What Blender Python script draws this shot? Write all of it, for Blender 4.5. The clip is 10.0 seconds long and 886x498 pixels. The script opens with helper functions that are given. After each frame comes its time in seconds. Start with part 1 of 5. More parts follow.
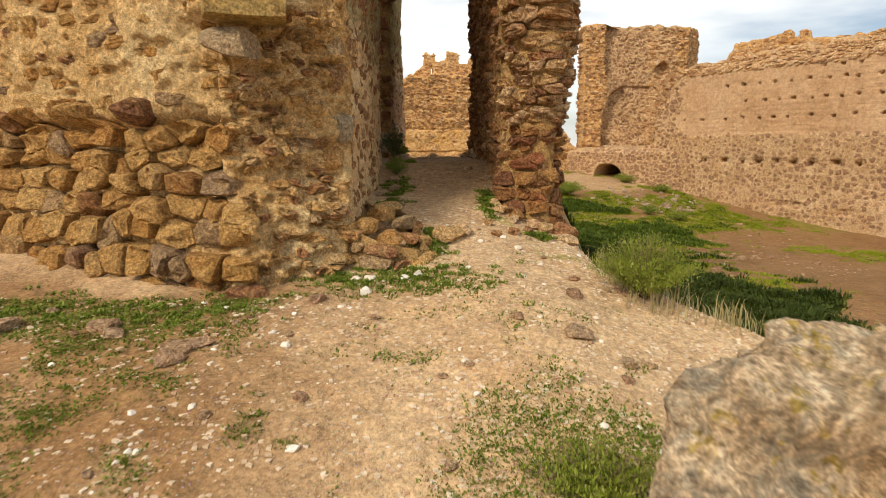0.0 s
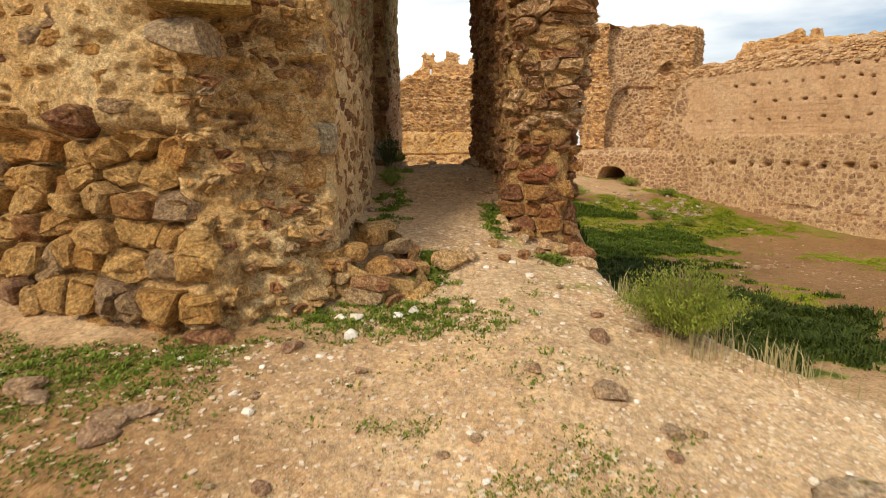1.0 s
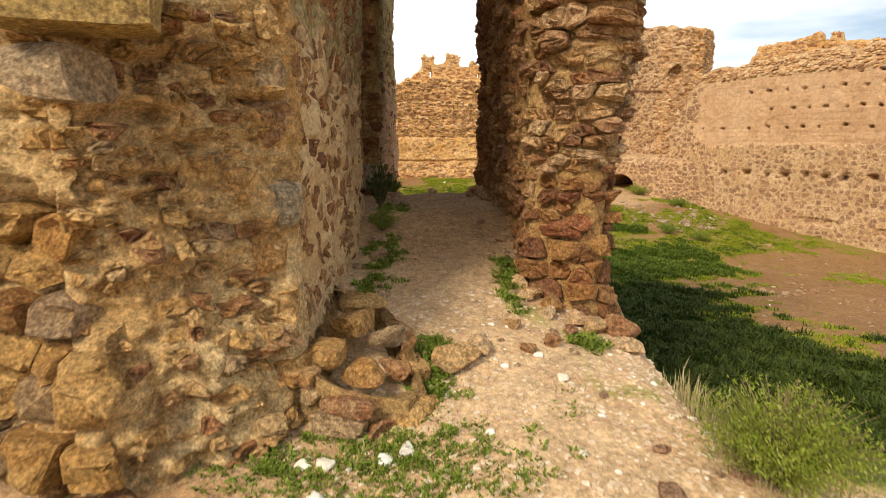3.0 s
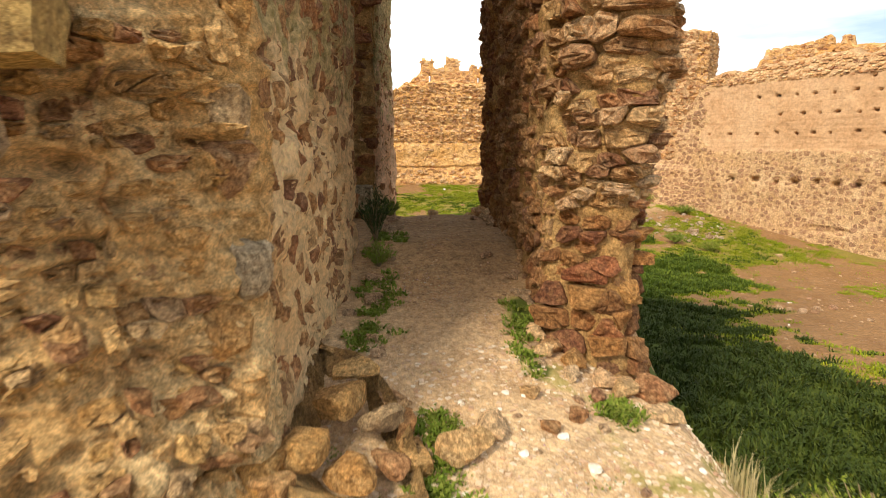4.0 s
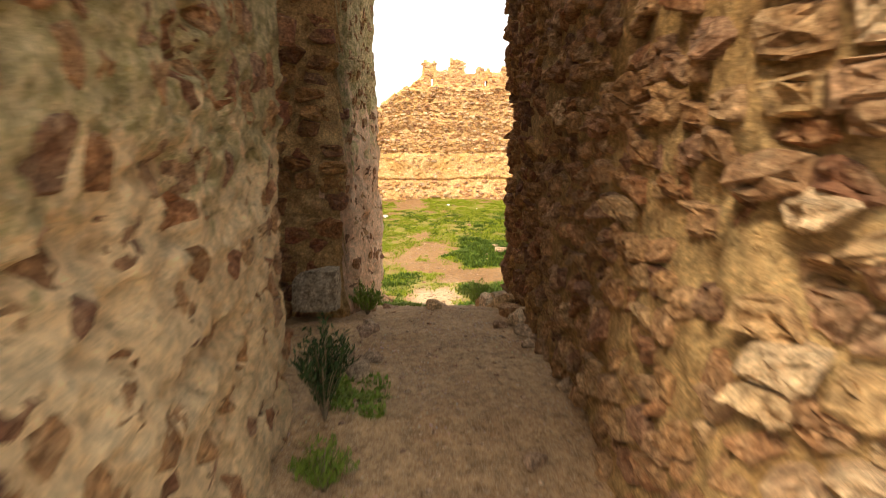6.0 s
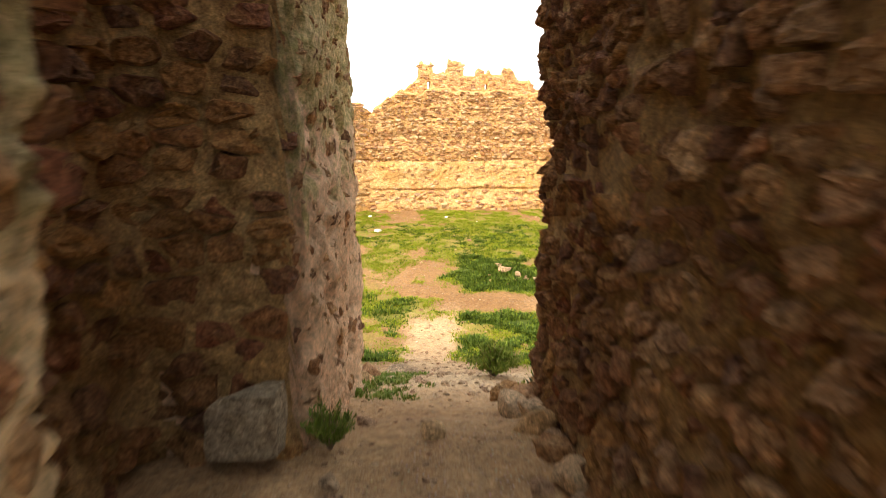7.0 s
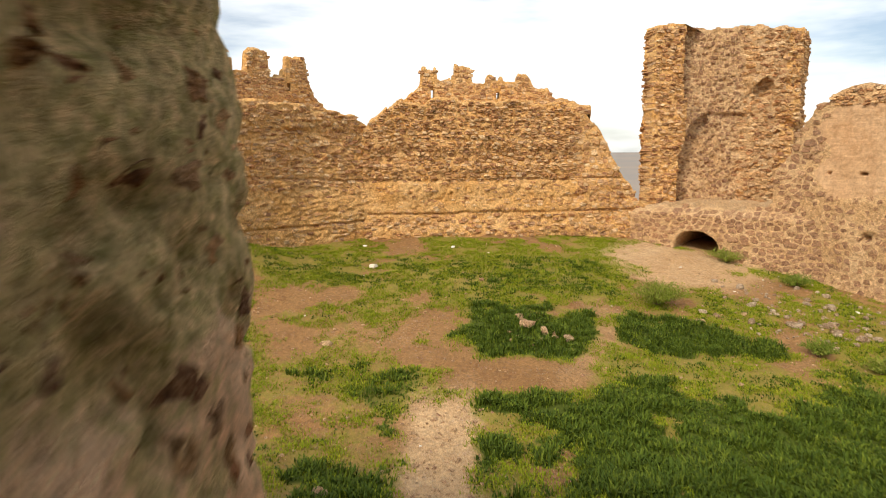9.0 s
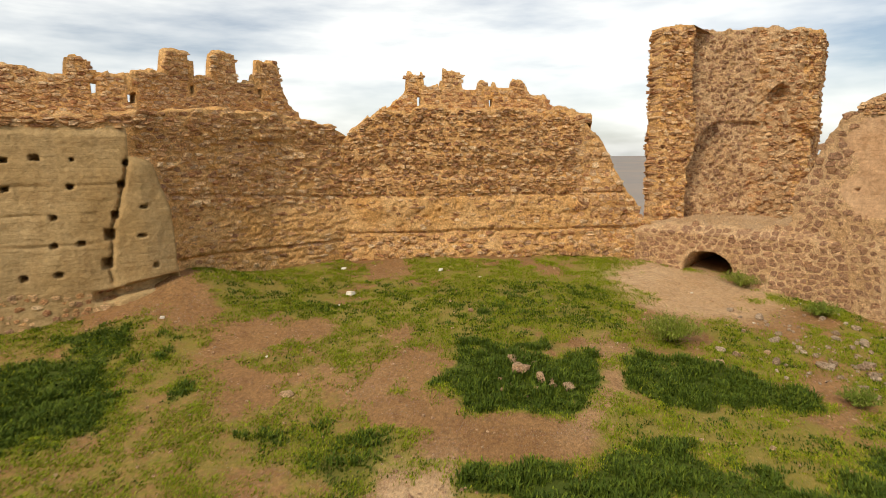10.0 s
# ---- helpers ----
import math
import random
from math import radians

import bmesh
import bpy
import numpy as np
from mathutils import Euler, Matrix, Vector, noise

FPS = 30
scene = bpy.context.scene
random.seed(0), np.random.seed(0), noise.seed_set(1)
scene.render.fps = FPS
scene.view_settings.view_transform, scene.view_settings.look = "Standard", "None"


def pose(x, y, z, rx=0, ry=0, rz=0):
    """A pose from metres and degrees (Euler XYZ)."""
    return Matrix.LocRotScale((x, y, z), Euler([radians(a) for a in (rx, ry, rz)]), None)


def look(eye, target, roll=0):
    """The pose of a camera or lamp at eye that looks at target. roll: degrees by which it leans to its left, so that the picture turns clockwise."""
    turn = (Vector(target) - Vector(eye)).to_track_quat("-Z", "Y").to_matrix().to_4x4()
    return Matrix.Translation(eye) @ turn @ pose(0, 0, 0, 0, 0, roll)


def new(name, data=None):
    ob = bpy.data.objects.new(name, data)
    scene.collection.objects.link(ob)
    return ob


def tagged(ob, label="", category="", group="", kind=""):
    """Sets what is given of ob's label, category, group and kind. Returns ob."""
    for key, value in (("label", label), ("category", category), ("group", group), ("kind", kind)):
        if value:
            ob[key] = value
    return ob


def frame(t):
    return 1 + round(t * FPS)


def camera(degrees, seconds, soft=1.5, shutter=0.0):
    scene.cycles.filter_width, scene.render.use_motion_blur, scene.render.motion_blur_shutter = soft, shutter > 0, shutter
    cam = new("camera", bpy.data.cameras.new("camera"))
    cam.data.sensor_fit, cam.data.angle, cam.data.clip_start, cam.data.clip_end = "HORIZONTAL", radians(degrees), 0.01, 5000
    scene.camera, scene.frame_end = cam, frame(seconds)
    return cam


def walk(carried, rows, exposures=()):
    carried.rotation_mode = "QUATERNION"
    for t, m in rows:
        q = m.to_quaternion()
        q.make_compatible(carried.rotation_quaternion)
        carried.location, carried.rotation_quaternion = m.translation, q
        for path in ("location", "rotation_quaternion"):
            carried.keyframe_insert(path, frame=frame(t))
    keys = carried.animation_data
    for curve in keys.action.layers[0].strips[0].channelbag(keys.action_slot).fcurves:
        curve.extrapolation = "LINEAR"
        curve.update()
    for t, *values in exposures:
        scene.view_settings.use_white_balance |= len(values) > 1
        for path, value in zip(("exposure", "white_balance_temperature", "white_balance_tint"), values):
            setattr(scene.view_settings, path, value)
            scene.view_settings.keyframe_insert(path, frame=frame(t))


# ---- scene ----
cam = camera(71.3, 10.0, 0.5, 0.5)
PATH = [
    (0, (0.057, -0.587, 1.464), (0.058, 1.385, 1.131), -0.2),
    (0.5, (0.053, -0.075, 1.489), (0.055, 1.897, 1.157), -0.2),
    (1, (0.058, 0.414, 1.576), (0.059, 2.386, 1.245), -0.3),
    (1.5, (0.06, 0.848, 1.687), (0.062, 2.82, 1.354), -0.1),
    (2, (0.046, 1.285, 1.783), (0.05, 3.257, 1.449), -0.1),
    (2.5, (0.033, 1.677, 1.893), (0.036, 3.649, 1.561), -0.1),
    (2.7, (0.029, 1.836, 1.943), (0.033, 3.807, 1.607), -0.1),
    (3.8, (-0.02, 2.755, 2.22), (-0.012, 4.727, 1.885), -0.1),
    (4, (-0.02, 2.963, 2.261), (-0.012, 4.935, 1.93), -0.2),
    (4.5, (-0.022, 3.622, 2.386), (-0.014, 5.594, 2.055), -0.1),
    (5, (-0.035, 4.452, 2.527), (-0.028, 6.425, 2.197), -0.2),
    (5.5, (-0.048, 5.386, 2.683), (-0.041, 7.359, 2.352), -0.0),
    (5.7, (-0.028, 5.78, 2.74), (-0.031, 7.752, 2.407), -0.1),
    (6.8, (-0.063, 8.159, 3.0), (-0.055, 10.132, 2.674), -0.6),
    (7, (-0.074, 8.604, 3.06), (-0.066, 10.578, 2.735), -0.4),
    (7.5, (-0.101, 9.621, 3.238), (-0.095, 11.595, 2.913), -0.4),
    (8, (-0.155, 10.632, 3.404), (-0.146, 12.606, 3.082), -0.3),
    (8.5, (-0.183, 11.579, 3.581), (-0.178, 13.553, 3.259), -0.5),
    (8.6, (-0.198, 11.777, 3.6), (-0.191, 13.751, 3.28), -0.4),
    (9, (-0.261, 12.665, 3.733), (-0.256, 14.639, 3.414), -0.5),
    (9.5, (-0.082, 13.833, 3.907), (-0.074, 15.808, 3.591), -0.5),
    (10, (0.17, 15.012, 4.068), (0.181, 16.988, 3.76), -0.5),
]
walk(cam, [(t, look(eye, target, roll)) for t, eye, target, roll in PATH],
     [(0.0, -0.44), (2.5, -0.24), (4.0, 0.14), (4.5, 0.33), (5.5, 0.60), (6.8, 0.82), (7.5, 0.64), (8.0, 0.32), (8.5, 0.12), (9.0, -0.17), (10.0, -0.50)])

# ---------------------------------------------------------------- light
SUN_ELEV, SUN_FROM = 40.0, 213.0   # degrees up; compass bearing it shines from (0 = +y, 90 = +x)
world = bpy.data.worlds.new("sky")
scene.world = world
world.use_nodes = True
wn, wl = world.node_tree.nodes, world.node_tree.links
sky = wn.new("ShaderNodeTexSky")
sky.sky_type = "NISHITA"
sky.sun_disc = False
sky.sun_elevation, sky.sun_rotation = radians(SUN_ELEV), radians(SUN_FROM)
sky.dust_density, sky.altitude = 2.5, 800
coord = wn.new("ShaderNodeTexCoord")
wmap = wn.new("ShaderNodeMapping")
wmap.inputs["Scale"].default_value = (1.0, 1.0, 5.0)
cloud = wn.new("ShaderNodeTexNoise")
cloud.inputs["Scale"].default_value, cloud.inputs["Detail"].default_value = 2.2, 6.0
cloud.inputs["Roughness"].default_value = 0.55
cramp = wn.new("ShaderNodeMapRange")
cramp.inputs["From Min"].default_value, cramp.inputs["From Max"].default_value = 0.33, 0.64
cramp.inputs["To Min"].default_value, cramp.inputs["To Max"].default_value = 0.12, 1.0
cmix = wn.new("ShaderNodeMix")
cmix.data_type = "RGBA"
cmix.inputs["B"].default_value = (13.5, 13.4, 12.7, 1)
wl.new(coord.outputs["Generated"], wmap.inputs["Vector"])
wl.new(wmap.outputs["Vector"], cloud.inputs["Vector"])
wl.new(cloud.outputs["Fac"], cramp.inputs["Value"])
# the haze thins out towards the zenith
wsep = wn.new("ShaderNodeSeparateXYZ")
wl.new(coord.outputs["Generated"], wsep.inputs[0])
thin_up = wn.new("ShaderNodeMapRange")
thin_up.inputs["From Min"].default_value, thin_up.inputs["From Max"].default_value = 0.05, 0.75
thin_up.inputs["To Min"].default_value, thin_up.inputs["To Max"].default_value = 1.0, 0.70
wl.new(wsep.outputs["Z"], thin_up.inputs["Value"])
wmul = wn.new("ShaderNodeMath")
wmul.operation = "MULTIPLY"
wl.new(cramp.outputs["Result"], wmul.inputs[0])
wl.new(thin_up.outputs["Result"], wmul.inputs[1])
wl.new(wmul.outputs[0], cmix.inputs["Factor"])
wl.new(sky.outputs["Color"], cmix.inputs["A"])
wl.new(cmix.outputs["Result"], wn["Background"].inputs["Color"])
wn["Background"].inputs["Strength"].default_value = 0.132

sun = new("sun", bpy.data.lights.new("sun", "SUN"))
sun.data.energy, sun.data.angle, sun.data.color = 3.8, radians(13.0), (1.0, 0.86, 0.66)
az, el = radians(SUN_FROM), radians(SUN_ELEV)
toward = Vector((math.sin(az) * math.cos(el), math.cos(az) * math.cos(el), math.sin(el)))
sun.matrix_world = look(toward * 60, (0, 0, 0))

# ---------------------------------------------------------------- noise and mesh helpers
rng = np.random.default_rng(7)


def lattice(ix, iy, iz, seed):
    h = (ix * 374761393 + iy * 668265263 + iz * 2147483647 + seed * 1274126177) & 0xFFFFFFFF
    h = ((h ^ (h >> 13)) * 1274126177) & 0xFFFFFFFF
    h = ((h ^ (h >> 16)) * 2246822519) & 0xFFFFFFFF
    return ((h ^ (h >> 15)) & 0xFFFFFF) / float(0xFFFFFF)


def vnoise(x, y, z=0.0, seed=0):
    """Smooth value noise, -1 to 1."""
    x, y, z = np.broadcast_arrays(np.asarray(x, float), np.asarray(y, float), np.asarray(z, float))
    fx, fy, fz = np.floor(x), np.floor(y), np.floor(z)
    ux, uy, uz = x - fx, y - fy, z - fz
    ux, uy, uz = (u * u * (3 - 2 * u) for u in (ux, uy, uz))
    ix, iy, iz = (f.astype(np.int64) for f in (fx, fy, fz))
    out = 0
    for dx in (0, 1):
        for dy in (0, 1):
            for dz in (0, 1):
                w = (ux if dx else 1 - ux) * (uy if dy else 1 - uy) * (uz if dz else 1 - uz)
                out = out + w * lattice(ix + dx, iy + dy, iz + dz, seed)
    return out * 2 - 1


def fbm(x, y, z=0.0, octaves=4, seed=0):
    out, amp, f = 0, 1.0, 1.0
    for k in range(octaves):
        out = out + amp * vnoise(np.asarray(x) * f, np.asarray(y) * f, np.asarray(z) * f, seed + 17 * k)
        amp, f = amp * 0.5, f * 2.03
    return out / 1.6


def step(a, b, x):
    u = np.clip((np.asarray(x, float) - a) / (b - a), 0, 1)
    return u * u * (3 - 2 * u)


def mesh_of(name, verts, faces, smooth=True):
    """A mesh from arrays; faces: (n, 3) or (n, 4) array, or a list of them."""
    me = bpy.data.meshes.new(name)
    groups = faces if isinstance(faces, list) else [faces]
    groups = [np.asarray(g) for g in groups if len(g)]
    loops = np.concatenate([g.ravel() for g in groups]).astype(np.int32)
    sizes = np.concatenate([np.full(len(g), g.shape[1]) for g in groups]).astype(np.int32)
    verts = np.asarray(verts, np.float32)
    me.vertices.add(len(verts))
    me.vertices.foreach_set("co", verts.ravel())
    me.loops.add(len(loops))
    me.loops.foreach_set("vertex_index", loops)
    me.polygons.add(len(sizes))
    me.polygons.foreach_set("loop_start", np.concatenate([[0], np.cumsum(sizes)[:-1]]).astype(np.int32))
    me.update(calc_edges=True)
    me.validate()
    if smooth:
        me.shade_smooth()
    else:
        me.shade_flat()
    return me


def thing(name, me, mat, label="", category="", group="", kind="", parent=None):
    ob = new(name, me)
    if me is not None and mat is not None and not me.materials:
        me.materials.append(mat)
    if parent is not None:
        ob.parent = parent
    return tagged(ob, label, category, group, kind)


# ---------------------------------------------------------------- materials
class Mat:
    def __init__(self, name, rough=0.9):
        self.m = bpy.data.materials.new(name)
        self.m.use_nodes = True
        self.n, self.l = self.m.node_tree.nodes, self.m.node_tree.links
        self.b = self.n["Principled BSDF"]
        self.b.inputs["Roughness"].default_value = rough
        self.b.inputs["Specular IOR Level"].default_value = 0.25
        self.co = self.n.new("ShaderNodeTexCoord").outputs["Object"]
        self.geo = self.n.new("ShaderNodeNewGeometry")

    def world_co(self):
        self.co = self.geo.outputs["Position"]
        return self

    def put(self, socket, v):
        if isinstance(v, bpy.types.NodeSocket):
            self.l.new(v, socket)
        elif isinstance(v, (tuple, list)) and len(v) == 3 and socket.type == "RGBA":
            socket.default_value = (*v, 1)
        else:
            socket.default_value = v

    def noise(self, scale, detail=4.0, rough=0.6, co=None, stretch=None, dist=0.0):
        t = self.n.new("ShaderNodeTexNoise")
        c = co or self.co
        if stretch:
            mp = self.n.new("ShaderNodeMapping")
            mp.inputs["Scale"].default_value = stretch
            self.l.new(c, mp.inputs["Vector"])
            c = mp.outputs["Vector"]
        self.l.new(c, t.inputs["Vector"])
        t.inputs["Scale"].default_value, t.inputs["Detail"].default_value = scale, detail
        t.inputs["Roughness"].default_value, t.inputs["Distortion"].default_value = rough, dist
        return t.outputs["Fac"]

    def cells(self, scale, feature="F1", out="Distance", stretch=None, rnd=1.0):
        t = self.n.new("ShaderNodeTexVoronoi")
        t.feature = feature
        c = self.co
        if stretch:
            mp = self.n.new("ShaderNodeMapping")
            mp.inputs["Scale"].default_value = stretch
            self.l.new(c, mp.inputs["Vector"])
            c = mp.outputs["Vector"]
        self.l.new(c, t.inputs["Vector"])
        t.inputs["Scale"].default_value, t.inputs["Randomness"].default_value = scale, rnd
        return t.outputs[out]

    def range(self, v, a, b, lo=0.0, hi=1.0):
        r = self.n.new("ShaderNodeMapRange")
        self.put(r.inputs["Value"], v)
        for k, q in (("From Min", a), ("From Max", b), ("To Min", lo), ("To Max", hi)):
            r.inputs[k].default_value = q
        return r.outputs["Result"]

    def math(self, op, a, b=0.0):
        r = self.n.new("ShaderNodeMath")
        r.operation = op
        self.put(r.inputs[0], a)
        self.put(r.inputs[1], b)
        return r.outputs[0]

    def mix(self, f, a, b, kind="MIX"):
        r = self.n.new("ShaderNodeMix")
        r.data_type, r.blend_type = "RGBA", kind
        self.put(r.inputs["Factor"], f)
        self.put(r.inputs["A"], a)
        self.put(r.inputs["B"], b)
        return r.outputs["Result"]

    def ramp(self, v, stops):
        r = self.n.new("ShaderNodeValToRGB")
        e = r.color_ramp.elements
        while len(e) < len(stops):
            e.new(0.5)
        for k, (p, c) in zip(e, stops):
            k.position, k.color = p, (*c, 1)
        self.put(r.inputs["Fac"], v)
        return r.outputs["Color"]

    def rand(self):
        o = self.n.new("ShaderNodeObjectInfo").outputs["Random"]
        s = self.math("ADD", o, self.geo.outputs["Random Per Island"])
        return self.math("FRACT", s)

    def height(self):
        sp = self.n.new("ShaderNodeSeparateXYZ")
        self.l.new(self.geo.outputs["Position"], sp.inputs[0])
        return sp.outputs["Z"]

    def done(self, color, bump=None, strength=0.5, dist=0.02, rough=None):
        self.put(self.b.inputs["Base Color"], color)
        if rough is not None:
            self.put(self.b.inputs["Roughness"], rough)
        if bump is not None:
            bp = self.n.new("ShaderNodeBump")
            bp.inputs["Strength"].default_value, bp.inputs["Distance"].default_value = strength, dist
            self.l.new(bump, bp.inputs["Height"])
            self.l.new(bp.outputs["Normal"], self.b.inputs["Normal"])
        return self.m


def stone_material(name, palette, dust=(0.50, 0.37, 0.20), lichen=0.0):
    m = Mat(name, 0.92).world_co()
    base = m.ramp(m.rand(), [(p, (c[0] * 1.10, c[1] * 0.98, c[2] * 0.84)) for p, c in palette])
    n1 = m.noise(9.0, 6, 0.65)
    n2 = m.noise(45.0, 4, 0.7)
    c = m.mix(m.range(n1, 0.45, 0.75, 0.0, 0.6), base, dust)
    c = m.mix(m.range(n1, 0.30, 0.46, 0.75, 0.0), c, m.mix(1.0, base, (0.42, 0.34, 0.30), "MULTIPLY"))
    c = m.mix(m.range(n2, 0.45, 0.62, 0.0, 0.7), c, m.mix(1.0, base, (0.45, 0.38, 0.33), "MULTIPLY"))
    if lichen:
        c = m.mix(m.range(m.noise(4.0, 6, 0.75), 0.50, 0.62, 0.0, lichen), c, (0.30, 0.26, 0.19))
        c = m.mix(m.range(m.noise(7.5, 5, 0.7), 0.58, 0.63, 0.0, lichen), c, (0.52, 0.36, 0.05))
    n3 = m.noise(17.0, 6, 0.8)
    c = m.mix(1.0, c, m.range(n3, 0.34, 0.66, 0.46, 1.50), "MULTIPLY")
    n4 = m.noise(36.0, 6, 0.85)
    c = m.mix(1.0, c, m.range(n4, 0.36, 0.64, 0.62, 1.36), "MULTIPLY")
    h = m.math("ADD", m.math("MULTIPLY", n1, 0.7), m.math("MULTIPLY", n2, 0.35))
    h = m.math("ADD", h, m.math("MULTIPLY", n4, 0.3))
    h = m.math("ADD", h, m.math("MULTIPLY", n3, 0.4))
    return m.done(c, h, 1.0, 0.06)


def pebble_material(name, palette):
    m = Mat(name, 0.85).world_co()
    c = m.ramp(m.rand(), palette)
    n = m.noise(30.0, 4, 0.6)
    c = m.mix(1.0, c, m.range(n, 0.35, 0.65, 0.80, 1.12), "MULTIPLY")
    return m.done(c, n, 0.4, 0.01)


def mortar_material(name, pale, warm, dark, pebble=22.0):
    m = Mat(name, 0.95).world_co()
    big = m.noise(0.9, 5, 0.6)
    mid = m.noise(6.0, 6, 0.7)
    fine = m.noise(60.0, 4, 0.7)
    c = m.mix(m.range(big, 0.35, 0.65), pale, warm)
    c = m.mix(m.range(mid, 0.48, 0.72), c, dark)
    c = m.mix(m.range(fine, 0.45, 0.62, 0.0, 0.55), c, m.mix(1.0, c, (0.5, 0.43, 0.37), "MULTIPLY"))
    lump = m.noise(pebble, 5, 0.75, dist=0.6)
    c = m.mix(m.range(lump, 0.36, 0.50, 0.55, 0.0), c, m.mix(1.0, c, (0.55, 0.46, 0.38), "MULTIPLY"))
    c = m.mix(1.0, c, m.range(m.noise(13.0, 7, 0.85), 0.34, 0.66, 0.56, 1.46), "MULTIPLY")
    grain = m.noise(33.0, 6, 0.85)
    c = m.mix(1.0, c, m.range(grain, 0.36, 0.64, 0.60, 1.38), "MULTIPLY")
    h = m.math("ADD", m.math("MULTIPLY", mid, 1.0), m.math("MULTIPLY", fine, 0.25))
    h = m.math("ADD", h, m.math("MULTIPLY", grain, 0.4))
    h = m.math("ADD", h, m.math("MULTIPLY", lump, 0.7))
    return m.done(c, h, 1.0, 0.06)


M_STONE_OCHRE = stone_material("golden_stone", [(0.0, (0.50, 0.30, 0.10)), (0.2, (0.58, 0.40, 0.17)), (0.4, (0.42, 0.23, 0.07)), (0.55, (0.54, 0.35, 0.13)),
                                                (0.7, (0.36, 0.27, 0.18)), (0.82, (0.27, 0.14, 0.09)), (1.0, (0.50, 0.28, 0.08))], (0.62, 0.41, 0.16))
M_STONE_CORE = stone_material("earthy_ochre_stone", [(0.0, (0.61, 0.41, 0.16)), (0.2, (0.71, 0.50, 0.24)), (0.38, (0.53, 0.32, 0.11)), (0.5, (0.35, 0.17, 0.10)), (0.62, (0.66, 0.46, 0.20)),
                                                     (0.76, (0.47, 0.37, 0.24)), (0.88, (0.42, 0.22, 0.10)), (1.0, (0.59, 0.38, 0.15))], (0.68, 0.49, 0.24))
M_STONE_PIER = stone_material("banded_stone", [(0.0, (0.605, 0.426, 0.224)), (0.2, (0.762, 0.605, 0.403)), (0.36, (0.381, 0.19, 0.0896)), (0.5, (0.605, 0.426, 0.213)),
                                               (0.64, (0.269, 0.134, 0.0784)), (0.78, (0.515, 0.314, 0.123)), (0.9, (0.806, 0.672, 0.47)), (1.0, (0.336, 0.168, 0.0896))], (0.627, 0.47, 0.258))
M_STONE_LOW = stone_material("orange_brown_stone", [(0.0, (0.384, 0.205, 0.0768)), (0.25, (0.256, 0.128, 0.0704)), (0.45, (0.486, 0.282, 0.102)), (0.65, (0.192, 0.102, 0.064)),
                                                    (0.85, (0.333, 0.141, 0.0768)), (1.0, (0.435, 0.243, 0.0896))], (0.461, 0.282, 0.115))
M_STONE_MAUVE = stone_material("mauve_brown_stone", [(0.0, (0.44, 0.28, 0.175)), (0.3, (0.35, 0.22, 0.145)), (0.55, (0.52, 0.36, 0.23)), (0.8, (0.32, 0.20, 0.14)),
                                                     (1.0, (0.36, 0.23, 0.14))], (0.44, 0.30, 0.18))
M_STONE_DARK = stone_material("brown_stone", [(0.0, (0.35, 0.188, 0.0875)), (0.25, (0.5, 0.312, 0.15)), (0.45, (0.25, 0.138, 0.0875)), (0.6, (0.425, 0.213, 0.1)),
                                              (0.8, (0.55, 0.388, 0.213)), (1.0, (0.312, 0.175, 0.112))], (0.55, 0.375, 0.2))
M_STONE_FAR = stone_material("tan_stone", [(0.0, (0.56, 0.36, 0.19)), (0.2, (0.74, 0.55, 0.33)), (0.36, (0.38, 0.20, 0.11)), (0.5, (0.62, 0.40, 0.19)),
                                           (0.64, (0.30, 0.16, 0.10)), (0.76, (0.80, 0.66, 0.46)), (0.88, (0.58, 0.38, 0.20)), (1.0, (0.50, 0.27, 0.14))], (0.76, 0.54, 0.29))
M_PEBBLE = pebble_material("pale_pebble", [(0.0, (0.72, 0.58, 0.40)), (0.3, (0.62, 0.46, 0.30)), (0.55, (0.80, 0.70, 0.54)),
                                           (0.75, (0.56, 0.39, 0.25)), (0.88, (0.50, 0.31, 0.19)), (1.0, (0.68, 0.54, 0.37))])
M_BLOCK = stone_material("yellow_block", [(0.0, (0.50, 0.38, 0.15)), (1.0, (0.54, 0.41, 0.17))], (0.46, 0.36, 0.15))
M_GREY_OCHRE = stone_material("grey_ochre_stone", [(0.0, (0.44, 0.34, 0.22)), (1.0, (0.48, 0.38, 0.25))], (0.56, 0.46, 0.30))
M_WHITE = pebble_material("white_limestone", [(0.0, (0.82, 0.77, 0.68)), (0.5, (0.76, 0.68, 0.55)), (1.0, (0.84, 0.80, 0.73))])
M_WHITE_GREY = stone_material("grey_block", [(0.0, (0.42, 0.37, 0.27)), (1.0, (0.45, 0.39, 0.28))], (0.50, 0.42, 0.29))
M_LOOSE = stone_material("field_stone", [(0.0, (0.46, 0.33, 0.22)), (0.3, (0.54, 0.41, 0.27)), (0.55, (0.40, 0.25, 0.17)), (0.8, (0.58, 0.47, 0.33)), (1.0, (0.40, 0.28, 0.19))], (0.52, 0.38, 0.24))
M_SCREE = stone_material("grey_scree", [(0.0, (0.40, 0.34, 0.27)), (0.4, (0.50, 0.44, 0.36)), (0.7, (0.33, 0.25, 0.18)), (1.0, (0.45, 0.39, 0.31))], (0.48, 0.41, 0.32))
M_BOULDER = stone_material("lichen_boulder", [(0.0, (0.756, 0.622, 0.439)), (1.0, (0.756, 0.622, 0.439))], (0.85, 0.85, 0.695), 0.8)
M_MORTAR = mortar_material("ochre_mortar", (0.92, 0.68, 0.35), (0.80, 0.49, 0.185), (0.56, 0.31, 0.10))
